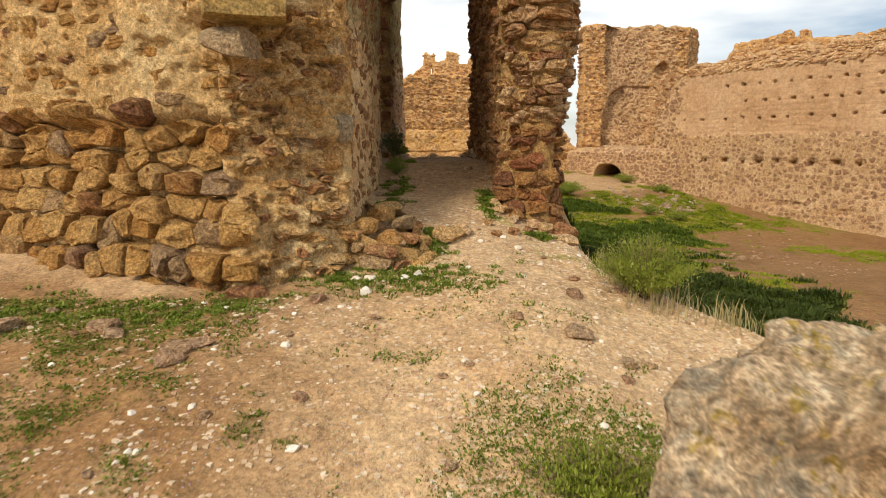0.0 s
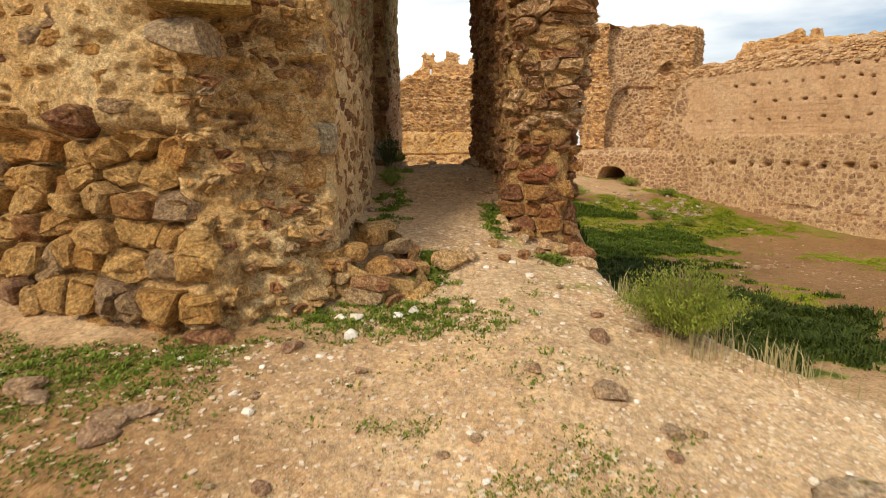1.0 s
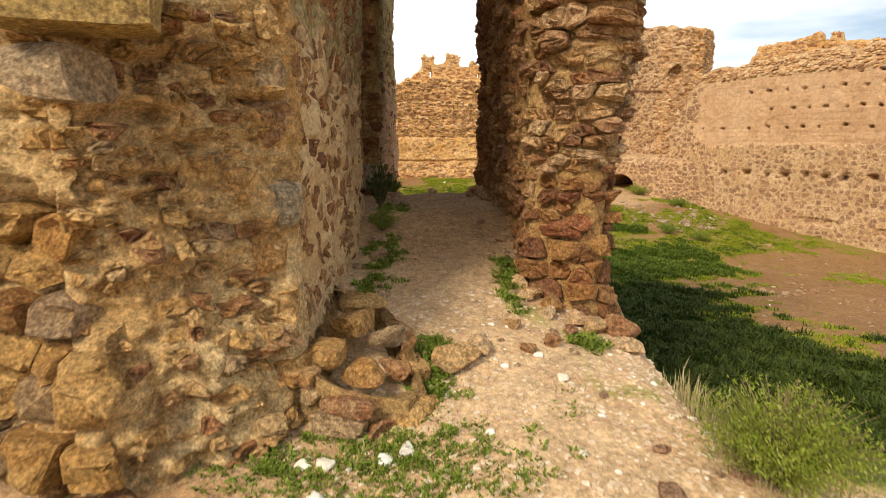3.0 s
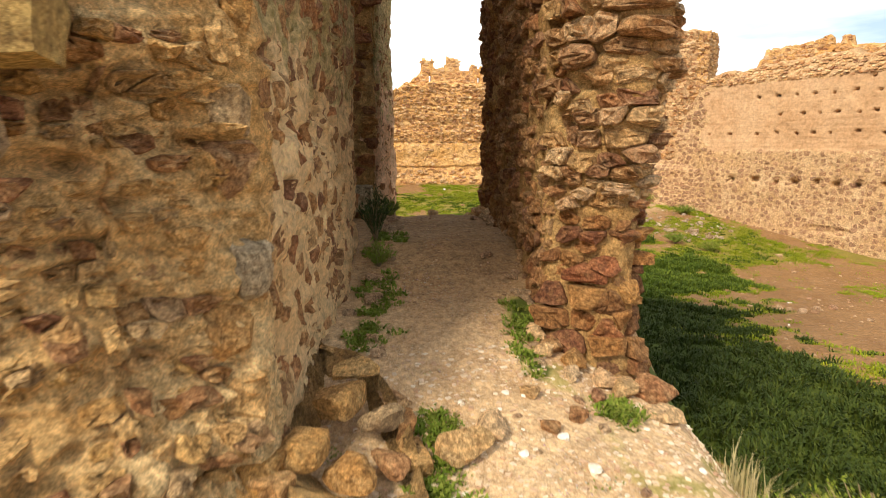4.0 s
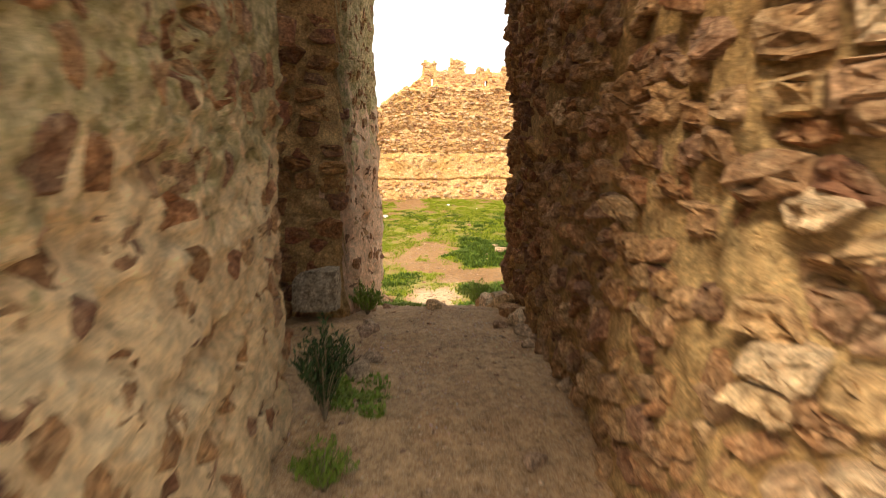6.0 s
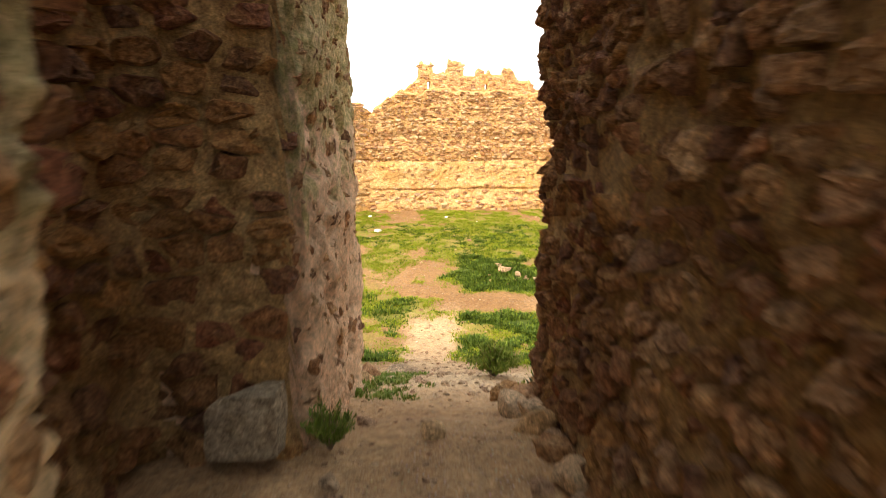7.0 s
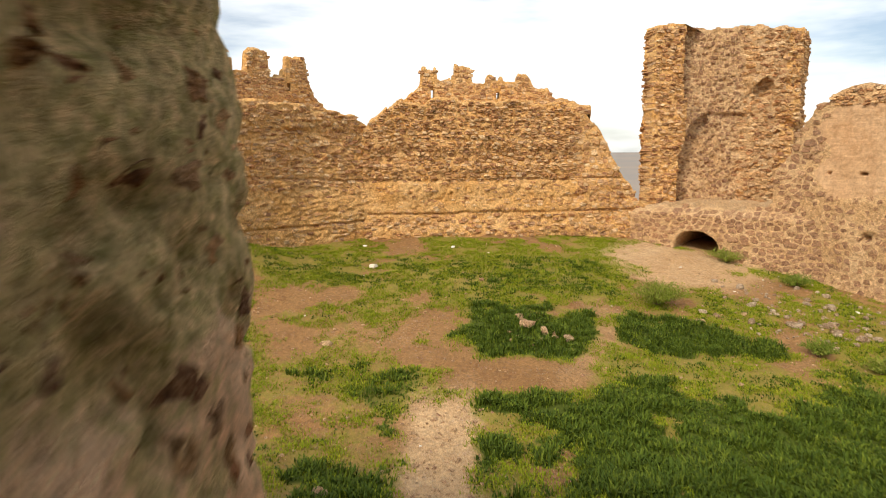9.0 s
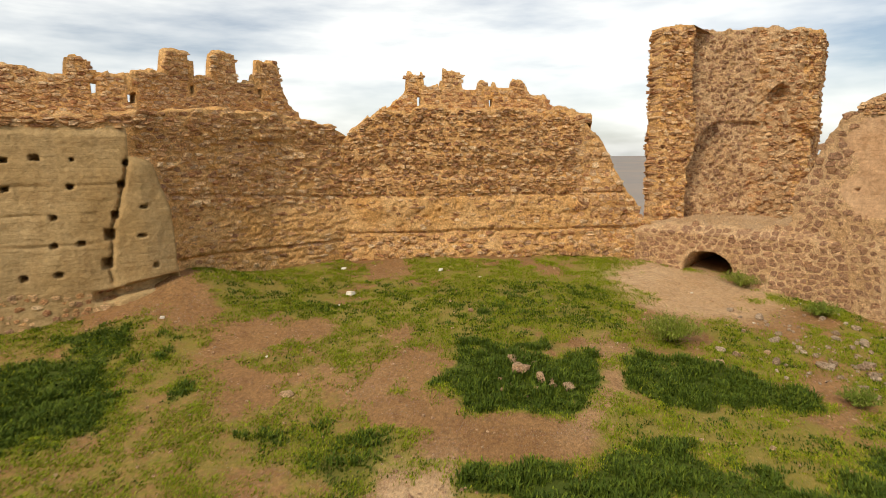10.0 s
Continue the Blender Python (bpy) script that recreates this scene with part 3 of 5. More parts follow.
# ---------------------------------------------------------------- walls
class Wall:
    """A standing wall along a plan line; its seen face looks to the right of the line's direction."""

    def __init__(self, name, line, thick, base, top, relief, grid, mat, label, category="wall", kind="structure", rough=0.05, seed=1, close=False, pits=0.0, fine=None, detail=0.0):
        pts = np.array(line, float)
        if close:
            pts = np.concatenate([pts, pts[:1]])
        seg = np.hypot(*np.diff(pts, axis=0).T)
        cum = np.concatenate([[0], np.cumsum(seg)])
        n = max(4, int(cum[-1] / grid))
        s = np.linspace(0, cum[-1], n + 1)
        if fine:
            a, b, g, _ = fine
            runs = [(0, a, grid), (a, b, g), (b, cum[-1], grid)]
            s = np.concatenate([np.linspace(p, q, max(2, int((q - p) / d)), endpoint=False) for p, q, d in runs if q > p] + [[cum[-1]]])
        if close:
            s = s[:-1]
        self.s, self.cum, self.pts, self.close = s, cum, pts, close
        self.base, self.top, self.relief, self.seed, self.rough, self.pits, self.detail = base, top, relief, seed, rough, pits, detail
        px, py = np.interp(s, cum, pts[:, 0]), np.interp(s, cum, pts[:, 1])
        if close:
            tx, ty = np.roll(px, -2) - np.roll(px, 2), np.roll(py, -2) - np.roll(py, 2)
        else:
            tx, ty = np.gradient(px), np.gradient(py)
            k = np.ones(5) / 5
            tx = np.convolve(np.pad(tx, 2, "edge"), k, "valid")
            ty = np.convolve(np.pad(ty, 2, "edge"), k, "valid")
        ln = np.hypot(tx, ty)
        self.nx, self.ny, self.px, self.py = ty / ln, -tx / ln, px, py
        zb = np.broadcast_to(base(s), s.shape).astype(float)
        zt = np.maximum(np.broadcast_to(top(s), s.shape), zb + 0.05)
        rows = max(4, int((zt - zb).max() / grid))
        v = np.linspace(0, 1, rows + 1)
        if fine:
            low, high = zb.min(), zt.max()
            v = (np.concatenate([np.arange(low, fine[3], fine[2]), np.linspace(fine[3], high, int((high - fine[3]) / (1.8 * grid)))]) - low) / (high - low)
        v = v[:, None]
        S = np.broadcast_to(s, (len(v), len(s)))
        Z = zb + v * (zt - zb)
        D = self.bulge(S, Z)
        X, Y = px + self.nx * D, py + self.ny * D
        parts = [np.stack([X, Y, Z], -1)]
        if not close:
            dt, top_z = D[-1], Z[-1]
            for f in (0.08, 0.35, 0.65, 0.92):
                off = dt * (1 - f) - thick * f
                zz = top_z + 0.10 * fbm(s * 2.3, f * 3.0, 0, 3, seed + 5) + 0.05 * math.sin(f * 3.14)
                parts.append(np.stack([px + self.nx * off, py + self.ny * off, zz], -1)[None])
            parts.append(np.stack([px - self.nx * thick, py - self.ny * thick, zt - 0.05], -1)[None])
            parts.append(np.stack([px - self.nx * thick, py - self.ny * thick, zb - 1.0], -1)[None])
        V = np.concatenate(parts)
        r, c = V.shape[:2]
        ii = np.arange(r * c).reshape(r, c)
        if close:
            jj = np.concatenate([ii, ii[:, :1]], 1)
        else:
            jj = ii
        f = np.stack([jj[:-1, :-1], jj[:-1, 1:], jj[1:, 1:], jj[1:, :-1]], -1).reshape(-1, 4)
        faces = [f]
        verts = V.reshape(-1, 3)
        if close:
            mid = V[-1].mean(0) - np.array([0, 0, 0.5])
            verts = np.concatenate([verts, mid[None]])
            last = np.append(ii[-1], ii[-1, 0])
            faces.append(np.stack([last[:-1], last[1:], np.full(len(last) - 1, len(verts) - 1)], -1))
        else:
            for col, flip in ((0, True), (c - 1, False)):
                ring = ii[:, col]
                tri = np.stack([ring[:-1], ring[1:], np.full(r - 1, ring[-1])], -1)[:-1]
                faces.append(tri[:, ::-1] if flip else tri)
        self.ob = thing(name, mesh_of(name, verts, faces), mat, label, category, kind=kind)

    def bulge(self, S, Z):
        e = self.seed * 3.7
        pit = self.pits * step(0.12, 0.5, fbm(S * 4.2 + e, Z * 5.5, e, 3, self.seed + 90)) if self.pits else 0.0
        if self.detail:
            pit = pit - self.detail * (fbm(S * 17 + e, Z * 21, e, 3, self.seed + 60) - 1.5 * step(0.25, 0.6, fbm(S * 9 + e, Z * 13, e, 3, self.seed + 70)))
        return self.relief(S, Z) - pit + self.rough * fbm(S * 1.6 + e, Z * 1.6, e, 4, self.seed) + 0.35 * self.rough * fbm(S * 7 + e, Z * 7, e, 3, self.seed + 40)

    def points(self, s, z, d):
        """Places d metres out from the face at (s, z), for arrays."""
        per = self.cum[-1] if self.close else None
        nx, ny = np.interp(s, self.s, self.nx, period=per), np.interp(s, self.s, self.ny, period=per)
        l = np.hypot(nx, ny)
        d = self.bulge(s, z) + d
        x = np.interp(s, self.cum, self.pts[:, 0]) + nx / l * d
        y = np.interp(s, self.cum, self.pts[:, 1]) + ny / l * d
        return np.stack([x, y, z], 1)

    def lay(self, s0, s1, z0, z1, wide, high, seed, fill=1.0, joint=(0.01, 0.03), out=(0.0, 0.06), bevel=0.02, rough=0.02, fine=True, keep=None, tilt=0.08):
        """Fitted stones: uneven courses, each stone cut back from its neighbours by the joint. Returns (outline points, faces) a stone."""
        r = np.random.default_rng(seed)
        seeds, z = [], z0 - 1.5 * high[1]
        while z < z1 + 1.5 * high[1]:
            h = r.uniform(*high)
            s = s0 - wide[1] - r.uniform(0, wide[1])
            while s < s1 + 1.5 * wide[1]:
                w = r.uniform(*wide)
                seeds.append((s + w / 2 + r.uniform(-0.15, 0.15) * w, z + h / 2 + r.uniform(-0.28, 0.28) * h))
                s += w
            z += h
        q = np.array(seeds)
        k = (wide[0] + wide[1]) / (high[0] + high[1])
        q[:, 1] *= k
        reach = 1.9 * wide[1]
        tops = np.broadcast_to(self.top(q[:, 0]), len(q))
        bases = np.broadcast_to(self.base(q[:, 0]), len(q))
        made = []
        for n, (cs, cz) in enumerate(q):
            zz = cz / k
            luck = r.random()
            hj, ho, a1, a2 = r.uniform(*joint), r.uniform(*out), r.normal(0, tilt), r.normal(0, tilt)
            if luck > fill or zz < z0 or zz > z1 or zz > tops[n] - 0.04 or zz < bases[n] or cs < s0 or cs > s1 or (keep is not None and not keep(cs, zz)):
                continue
            dx, dz = q[:, 0] - cs, q[:, 1] - cz
            d2 = dx * dx + dz * dz
            near = np.nonzero((d2 < reach * reach) & (d2 > 1e-12))[0]
            near = near[np.argsort(d2[near])][:14]
            poly = [(-wide[1], -wide[1]), (wide[1], -wide[1]), (wide[1], wide[1]), (-wide[1], wide[1])]
            for m in near:
                nx, nz, lim = dx[m], dz[m], d2[m] / 2
                cut, last = [], poly[-1]
                vl = last[0] * nx + last[1] * nz - lim
                for p in poly:
                    v = p[0] * nx + p[1] * nz - lim
                    if (v < 0) != (vl < 0):
                        u = vl / (vl - v)
                        cut.append((last[0] + u * (p[0] - last[0]), last[1] + u * (p[1] - last[1])))
                    if v < 0:
                        cut.append(p)
                    last, vl = p, v
                poly = cut
                if len(poly) < 3:
                    break
            if len(poly) < 3:
                continue
            o = np.array(poly)
            o[:, 1] /= k
            o -= o.mean(0)
            size = np.sqrt((o ** 2).sum(1).mean())
            if size < 0.03:
                continue
            o = o * max(0.3, 1 - hj / size)
            if fine:
                nxt = np.roll(o, -1, 0)
                o = np.stack([o * 0.87 + nxt * 0.13, o * 0.13 + nxt * 0.87], 1).reshape(-1, 2)
                o = o * (1 + r.normal(0, 0.045, len(o)))[:, None]
                o = o[np.hypot(*(o - np.roll(o, 1, 0)).T) > 0.004]
            else:
                o = o * (1 + r.normal(0, 0.06, len(o)))[:, None]
            m = len(o)
            if m < 3:
                continue
            b = min(bevel, 0.3 * size)
            slope = a1 * o[:, 0] + a2 * o[:, 1]
            rings = [(1.0, np.full(m, -0.07)), (1.0, ho - b + slope + r.normal(0, rough * 0.5, m))]
            rings.append((1 - b / size * 1.1, ho + slope + r.normal(0, rough * 0.5, m)))
            if fine:
                rings.append((0.5, ho + 0.5 * slope + r.normal(0.004, rough * 0.6, m)))
            P = np.concatenate([np.column_stack([o * f, d]) for f, d in rings] + [[[0, 0, ho + r.normal(0.005, rough * 0.5)]]])
            P[:, 0] += cs
            P[:, 1] += zz
            i0, i1 = np.arange(m), np.roll(np.arange(m), -1)
            F = [np.stack([a * m + i0, a * m + i1, (a + 1) * m + i1, (a + 1) * m + i0], 1) for a in range(len(rings) - 1)]
            c = len(rings) - 1
            made.append((P, np.concatenate(F), np.stack([c * m + i0, c * m + i1, np.full(m, len(P) - 1)], 1)))
        return made

    def stones(self, made, mat, near, limit=300, name="stone"):
        """The stones nearest to a spot of the plan are parts of their own, the rest one part."""
        if not made:
            return
        flat = np.concatenate([p for p, _, _ in made])
        W = self.points(flat[:, 0], flat[:, 1], flat[:, 2])
        ends = np.cumsum([len(p) for p, _, _ in made])
        spans = [W[e - len(p):e] for e, (p, _, _) in zip(ends, made)]
        order = sorted(range(len(made)), key=lambda k: float(((spans[k][-1] - np.array(near)) ** 2).sum()))
        for k in order[:limit]:
            c = spans[k].mean(0)
            me = mesh_of(name, spans[k] - c, [made[k][1], made[k][2]], False)
            me.materials.append(mat)
            ob = new(name, me)
            ob.location = c
            ob.parent = self.ob
        rest = order[limit:]
        if rest:
            vs, fq, ft, b = [], [], [], 0
            for k in rest:
                vs.append(spans[k])
                fq.append(made[k][1] + b)
                ft.append(made[k][2] + b)
                b += len(spans[k])
            me = mesh_of("rubble", np.concatenate(vs), [np.concatenate(fq), np.concatenate(ft)], False)
            thing("rubble", me, mat, parent=self.ob, kind="stuff")


def crumble(s, amp, seed, w=0.27):
    """A top edge that steps from stone to stone."""
    k = np.floor(np.asarray(s, float) / w + 0.35 * vnoise(np.asarray(s, float) * 1.3, seed)).astype(np.int64)
    return amp * (lattice(k, k * 0 + 3, k * 0, seed) - 0.5) + 0.6 * amp * vnoise(np.asarray(s, float) * 0.9, seed, 0, seed)


def const(v):
    return lambda s: np.full(np.shape(s), float(v))


def prof(xs, ys):
    return lambda s: np.interp(s, xs, ys)


def hole(S, Z, s, z, rs, rz, deep):
    """A recess of that half width and height."""
    return -deep * step(1.15, 0.85, np.maximum(np.abs(S - s) / rs, np.abs(Z - z) / rz))


# ---------------------------------------------------------------- gatehouse, left mass
LEFT = [(-9.0, 7.7), (-5.4, 6.5), (-2.9, 5.5), (-1.95, 5.15), (-1.35, 5.55), (-0.95, 6.13), (-0.93, 8.0), (-0.95, 10.0), (-1.15, 10.15),
        (-1.85, 10.25), (-1.85, 12.0), (-1.75, 12.1), (-1.0, 12.12), (-0.90, 12.3), (-0.87, 14.4), (-0.95, 14.8), (-1.7, 15.15), (-9.0, 16.2)]
LC = np.concatenate([[0], np.cumsum(np.hypot(*np.diff(np.array(LEFT), axis=0).T))])
S_CORNER = LC[5]


def left_relief(S, Z):
    d = 0.16 * step(1.2, 0.0, Z) * step(S_CORNER + 0.2, S_CORNER - 0.6, S)              # spread foot
    d = d - 0.16 * step(S_CORNER - 2.1, S_CORNER - 1.7, S) * step(S_CORNER - 0.1, S_CORNER - 0.5, S) * step(2.75, 2.45, Z) * step(0.7, 1.2, Z)
    d = d - 0.20 * step(1.80, 1.60, Z) * step(S_CORNER - 1.25, S_CORNER - 1.5, S)        # lost facing low down
    d = d + 0.10 * step(2.5, 2.7, Z) * step(3.4, 3.0, Z) * step(S_CORNER - 2.2, S_CORNER - 1.7, S) * step(S_CORNER - 0.6, S_CORNER - 1.2, S)
    torn = step(S_CORNER - 1.9, S_CORNER - 1.4, S) * step(S_CORNER + 0.1, S_CORNER - 0.1, S) * step(3.4, 2.7, Z)
    d = d + torn * (0.06 * fbm(S * 4.5, Z * 9.0, 0, 3, 57) - 0.10 * np.clip(np.abs(fbm(S * 3.0, Z * 6.5, 2.0, 3, 58)) * 2.2 - 0.5, 0, 1))
    inside = step(S_CORNER, S_CORNER + 0.3, S) * step(LC[8], LC[8] - 0.2, S)
    return d * (1 - 0.5 * inside) - 0.02 * inside


gate_left = Wall("wall_gate_left", LEFT, 0, const(-0.9), prof([0, LC[6], LC[7], LC[12], LC[13], LC[17], LC[17] + 6], [9.6, 9.8, 9.8, 7.0, 5.2, 5.0, 7.5]), left_relief, 0.05, M_MORTAR,
                 "tall ruined rubble wall of ochre stone and pale mortar", seed=3, rough=0.08, close=True, pits=0.08, fine=(S_CORNER - 3.4, LC[7], 0.02, 3.4), detail=0.020)
gate_left.ob.data.materials.append(M_PLASTER)
gate_left.ob.data.materials.append(M_MORTAR_PIER)
gate_left.ob.data.materials.append(M_MOSSY)
EDGE = S_CORNER - 1.35


def lost_face(s, z):
    """Where the facing has fallen and the core shows."""
    return s > EDGE + 0.22 * math.sin(z * 3.1)


front = gate_left.lay(LC[1] - 1.2, EDGE + 0.4, -0.25, 1.78, (0.20, 0.44), (0.17, 0.31), 11, 1.0, (0.006, 0.028), (0.09, 0.24), 0.03, 0.012,
                      keep=lambda s, z: not lost_face(s, z), tilt=0.16)
core = gate_left.lay(EDGE - 0.4, S_CORNER - 0.22, -0.2, 2.75, (0.06, 0.25), (0.04, 0.14), 12, 0.76, (0.005, 0.026), (-0.03, 0.085), 0.012, 0.022, keep=lost_face, tilt=0.36)
front += gate_left.lay(LC[1] - 1.2, S_CORNER - 0.2, 1.80, 6.4, (0.10, 0.36), (0.07, 0.22), 13, 0.55, (0.014, 0.045), (-0.02, 0.04), 0.02, 0.010,
                       keep=lambda s, z: z > 2.75 or not lost_face(s, z), tilt=0.12)
core += gate_left.lay(S_CORNER - 0.22, S_CORNER + 0.06, -0.1, 6.4, (0.20, 0.27), (0.16, 0.34), 14, 0.95, (0.015, 0.04), (0.01, 0.06), 0.025, 0.010)
gate_left.stones(front, M_STONE_OCHRE, (-1.9, 5.2, 1.1), 220)
gate_left.stones(core, M_STONE_CORE, (-1.3, 5.6, 1.3), 200)
inner = gate_left.lay(S_CORNER + 0.14, LC[7] - 0.05, 0.2, 5.8, (0.11, 0.24), (0.11, 0.28), 15, 0.70, (0.012, 0.060), (-0.010, 0.016), 0.012, 0.010)
niche = gate_left.lay(LC[7], LC[12] + 0.1, 0.8, 5.8, (0.16, 0.42), (0.10, 0.24), 16, 0.93, (0.010, 0.050), (-0.01, 0.08), 0.02, 0.018, tilt=0.2)
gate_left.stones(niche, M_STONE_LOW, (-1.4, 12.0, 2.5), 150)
inner += gate_left.lay(LC[12] + 0.1, LC[16], 0.3, 5.8, (0.07, 0.20), (0.07, 0.20), 17, 0.55, (0.014, 0.050), (-0.025, 0.010), 0.012, 0.012)
gate_left.stones(inner, M_STONE_DARK, (-0.95, 8.5, 1.8))
for x, y, z, size, m_, turn, shapes in ((-1.66, 5.06, 2.74, (0.36, 0.26, 0.23), M_BLOCK, 20.0, BLOCKS), (-1.80, 5.06, 2.34, (0.27, 0.22, 0.15), M_GREY_OCHRE, 22.0, ROCKS),
                                        (-1.01, 6.13, 1.67, (0.14, 0.13, 0.20), M_WHITE_GREY, 58.0, ROCKS), (-1.22, 12.02, 1.50, (0.22, 0.16, 0.22), M_WHITE_GREY, 2.0, BLOCKS)):
    q = pose(0, 0, 0, 0, 0, turn).to_3x3() @ Matrix.Diagonal(size)
    rock_object("stone", shapes, int(z * 10), (x, y, z), q, m_, gate_left.ob)
# the passage face keeps its lime render
mats = np.zeros(len(gate_left.ob.data.polygons), np.int32)
cen = np.zeros(len(mats) * 3, np.float32)
gate_left.ob.data.polygons.foreach_get("center", cen)
cen = cen.reshape(-1, 3)
mats[(cen[:, 0] > -2.05 + 0.12 * np.sin(cen[:, 2] * 3.1)) & (cen[:, 2] < 2.8) & (cen[:, 1] < 6.5)] = 0
mats[((cen[:, 1] > 6.35) & (cen[:, 1] < 10.1) & (cen[:, 0] > -1.3))] = 1
mats[(cen[:, 1] > 12.2) & (cen[:, 0] > -6)] = 3
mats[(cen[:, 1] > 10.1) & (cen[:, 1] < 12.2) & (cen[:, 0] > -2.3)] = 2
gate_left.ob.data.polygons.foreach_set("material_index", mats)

# ---------------------------------------------------------------- gatehouse, right pier
PIER = [(0.93, 8.25), (1.18, 8.03), (1.46, 7.90), (1.62, 8.0), (1.80, 9.0), (1.85, 13.0), (1.5, 13.45), (0.85, 13.4), (0.68, 13.1), (0.79, 10.6), (0.87, 8.8)]
PC = np.concatenate([[0], np.cumsum(np.hypot(*np.diff(np.array(PIER + PIER[:1]), axis=0).T))])


def pier_relief(S, Z):
    out = step(PC[0], PC[1], S) * step(PC[4] + 2.0, PC[3], S)
    lean = np.interp(Z, [-1, 0.3, 0.8, 1.5, 1.9, 2.3, 2.8, 3.4, 6], [0.14, 0.04, -0.02, -0.04, -0.02, 0.07, 0.20, 0.26, 0.26])
    face = step(PC[9] + 0.2, PC[10] + 0.4, S) + step(PC[1], PC[0], S)
    lean = lean * (1 - 0.35 * step(PC[2], PC[3] + 0.1, S))
    return out * lean + 0.05 * np.clip(face, 0, 1) * step(2.0, 3.5, Z)


gate_right = Wall("wall_gate_right", PIER, 0, const(-1.9), prof([0, PC[4], PC[5], PC[8], PC[9], PC[10], PC[11]], [9.0, 8.8, 6.2, 5.2, 5.4, 7.0, 9.0]), pier_relief, 0.04, M_MORTAR_PIER,
                  "ragged rubble pier of ochre and brown stone", seed=5, rough=0.08, close=True, pits=0.06, fine=(0.0, PC[4], 0.025, 3.8), detail=0.018)
foot = gate_right.lay(0.0, PC[4] + 0.4, -0.6, 1.72, (0.12, 0.42), (0.08, 0.24), 21, 0.97, (0.006, 0.026), (-0.02, 0.13), 0.018, 0.018, tilt=0.26)
face = gate_right.lay(0.0, PC[4] + 0.4, 1.72, 6.2, (0.11, 0.30), (0.07, 0.19), 24, 0.98, (0.003, 0.022), (0.01, 0.15), 0.022, 0.030, tilt=0.20)
gate_right.stones(face, M_STONE_PIER, (1.3, 7.8, 2.2), 200)
gate_right.stones(foot, M_STONE_LOW, (1.3, 7.8, 0.9), 120)
deep = gate_right.lay(PC[8] - 0.2, PC[8] + 1.8, 0.2, 6.2, (0.09, 0.27), (0.09, 0.21), 25, 0.95, (0.008, 0.030), (-0.01, 0.065), 0.015, 0.016, tilt=0.25)
gate_right.stones(deep, M_STONE_LOW, (0.7, 12.5, 3.0), 150)
side = gate_right.lay(PC[8] + 1.8, PC[11] - 0.02, 0.2, 6.2, (0.09, 0.27), (0.09, 0.21), 22, 0.90, (0.010, 0.040), (-0.01, 0.065), 0.015, 0.016, tilt=0.25)
side += gate_right.lay(PC[4] + 0.4, PC[8] - 0.2, -0.6, 6.2, (0.15, 0.40), (0.12, 0.26), 23, 0.85, (0.015, 0.05), (0.0, 0.05), 0.02, 0.012)
gate_right.stones(side, M_STONE_DARK, (0.85, 9.0, 2.0))

# ---------------------------------------------------------------- curtain wall round the yard
FAR = [(-3.5, 38.5), (8.2, 40.0), (9.2, 40.1)]


def far_relief(S, Z):
    d = 0.14 * step(0.9, 0.2, Z) + 0.08 * step(2.6, 2.2, Z) - 0.10 * step(0.07, 0.02, np.abs(Z - 1.02 - 0.05 * fbm(S * 0.8, 2.0, 0, 3, 4))) - 0.08 * step(0.06, 0.02, np.abs(Z - 2.45 - 0.06 * fbm(S * 0.8, 5.0, 0, 3, 4)))
    d = d - 0.10 * step(3.0, 3.2, Z) * step(3.9, 3.5, Z)
    d = d + 0.018 * np.sin(Z * 7.0 + 0.6 * np.sin(S)) * step(3.0, 2.6, Z)
    return d + 0.12 * fbm(S * 0.5, Z * 0.5, 0, 3, 77)


far_top = prof([0, 0.5, 1.0, 1.4, 2.3, 3.0, 7.2, 9.2, 9.32, 9.5, 10.1, 11.0, 12.0, 12.9], [4.55, 4.85, 5.25, 5.6, 5.65, 5.68, 5.70, 5.68, 5.55, 5.1, 4.55, 3.2, 1.5, 0.9])
curtain_far = Wall("wall_far", FAR, 1.3, const(-0.8), lambda s: far_top(s) + crumble(s, 0.20, 8), far_relief, 0.055, M_MORTAR_FAR,
                   "ochre curtain wall of layered rubble with a broken top", seed=8, rough=0.07, pits=0.09, detail=0.030)
st = curtain_far.lay(0, 9.2, 2.4, 5.9, (0.11, 0.34), (0.06, 0.16), 31, 0.90, (0.012, 0.04), (0.0, 0.12), 0.02, 0.02, False, tilt=0.2)
st += curtain_far.lay(9.2, 12.7, -0.6, 6.0, (0.18, 0.42), (0.12, 0.25), 30, 0.95, (0.012, 0.035), (0.0, 0.05), 0.02, 0.015, False)
st += curtain_far.lay(0, 9.2, -0.4, 0.95, (0.14, 0.42), (0.08, 0.17), 32, 0.7, (0.012, 0.04), (0.0, 0.10), 0.02, 0.02, False, tilt=0.2)
st += curtain_far.lay(0, 9.2, 0.95, 2.4, (0.14, 0.42), (0.08, 0.17), 29, 0.32, (0.02, 0.06), (0.0, 0.04), 0.02, 0.015, False)
curtain_far.stones(st, M_STONE_FAR, (1.0, 39.0, 4.5))

LEFTWALL = [(-17.0, 28.6), (-11.0, 32.0), (-8.7, 33.3), (-5.3, 37.2), (-3.5, 38.5), (-3.3, 38.6)]
WC = np.concatenate([[0], np.cumsum(np.hypot(*np.diff(np.array(LEFTWALL), axis=0).T))])


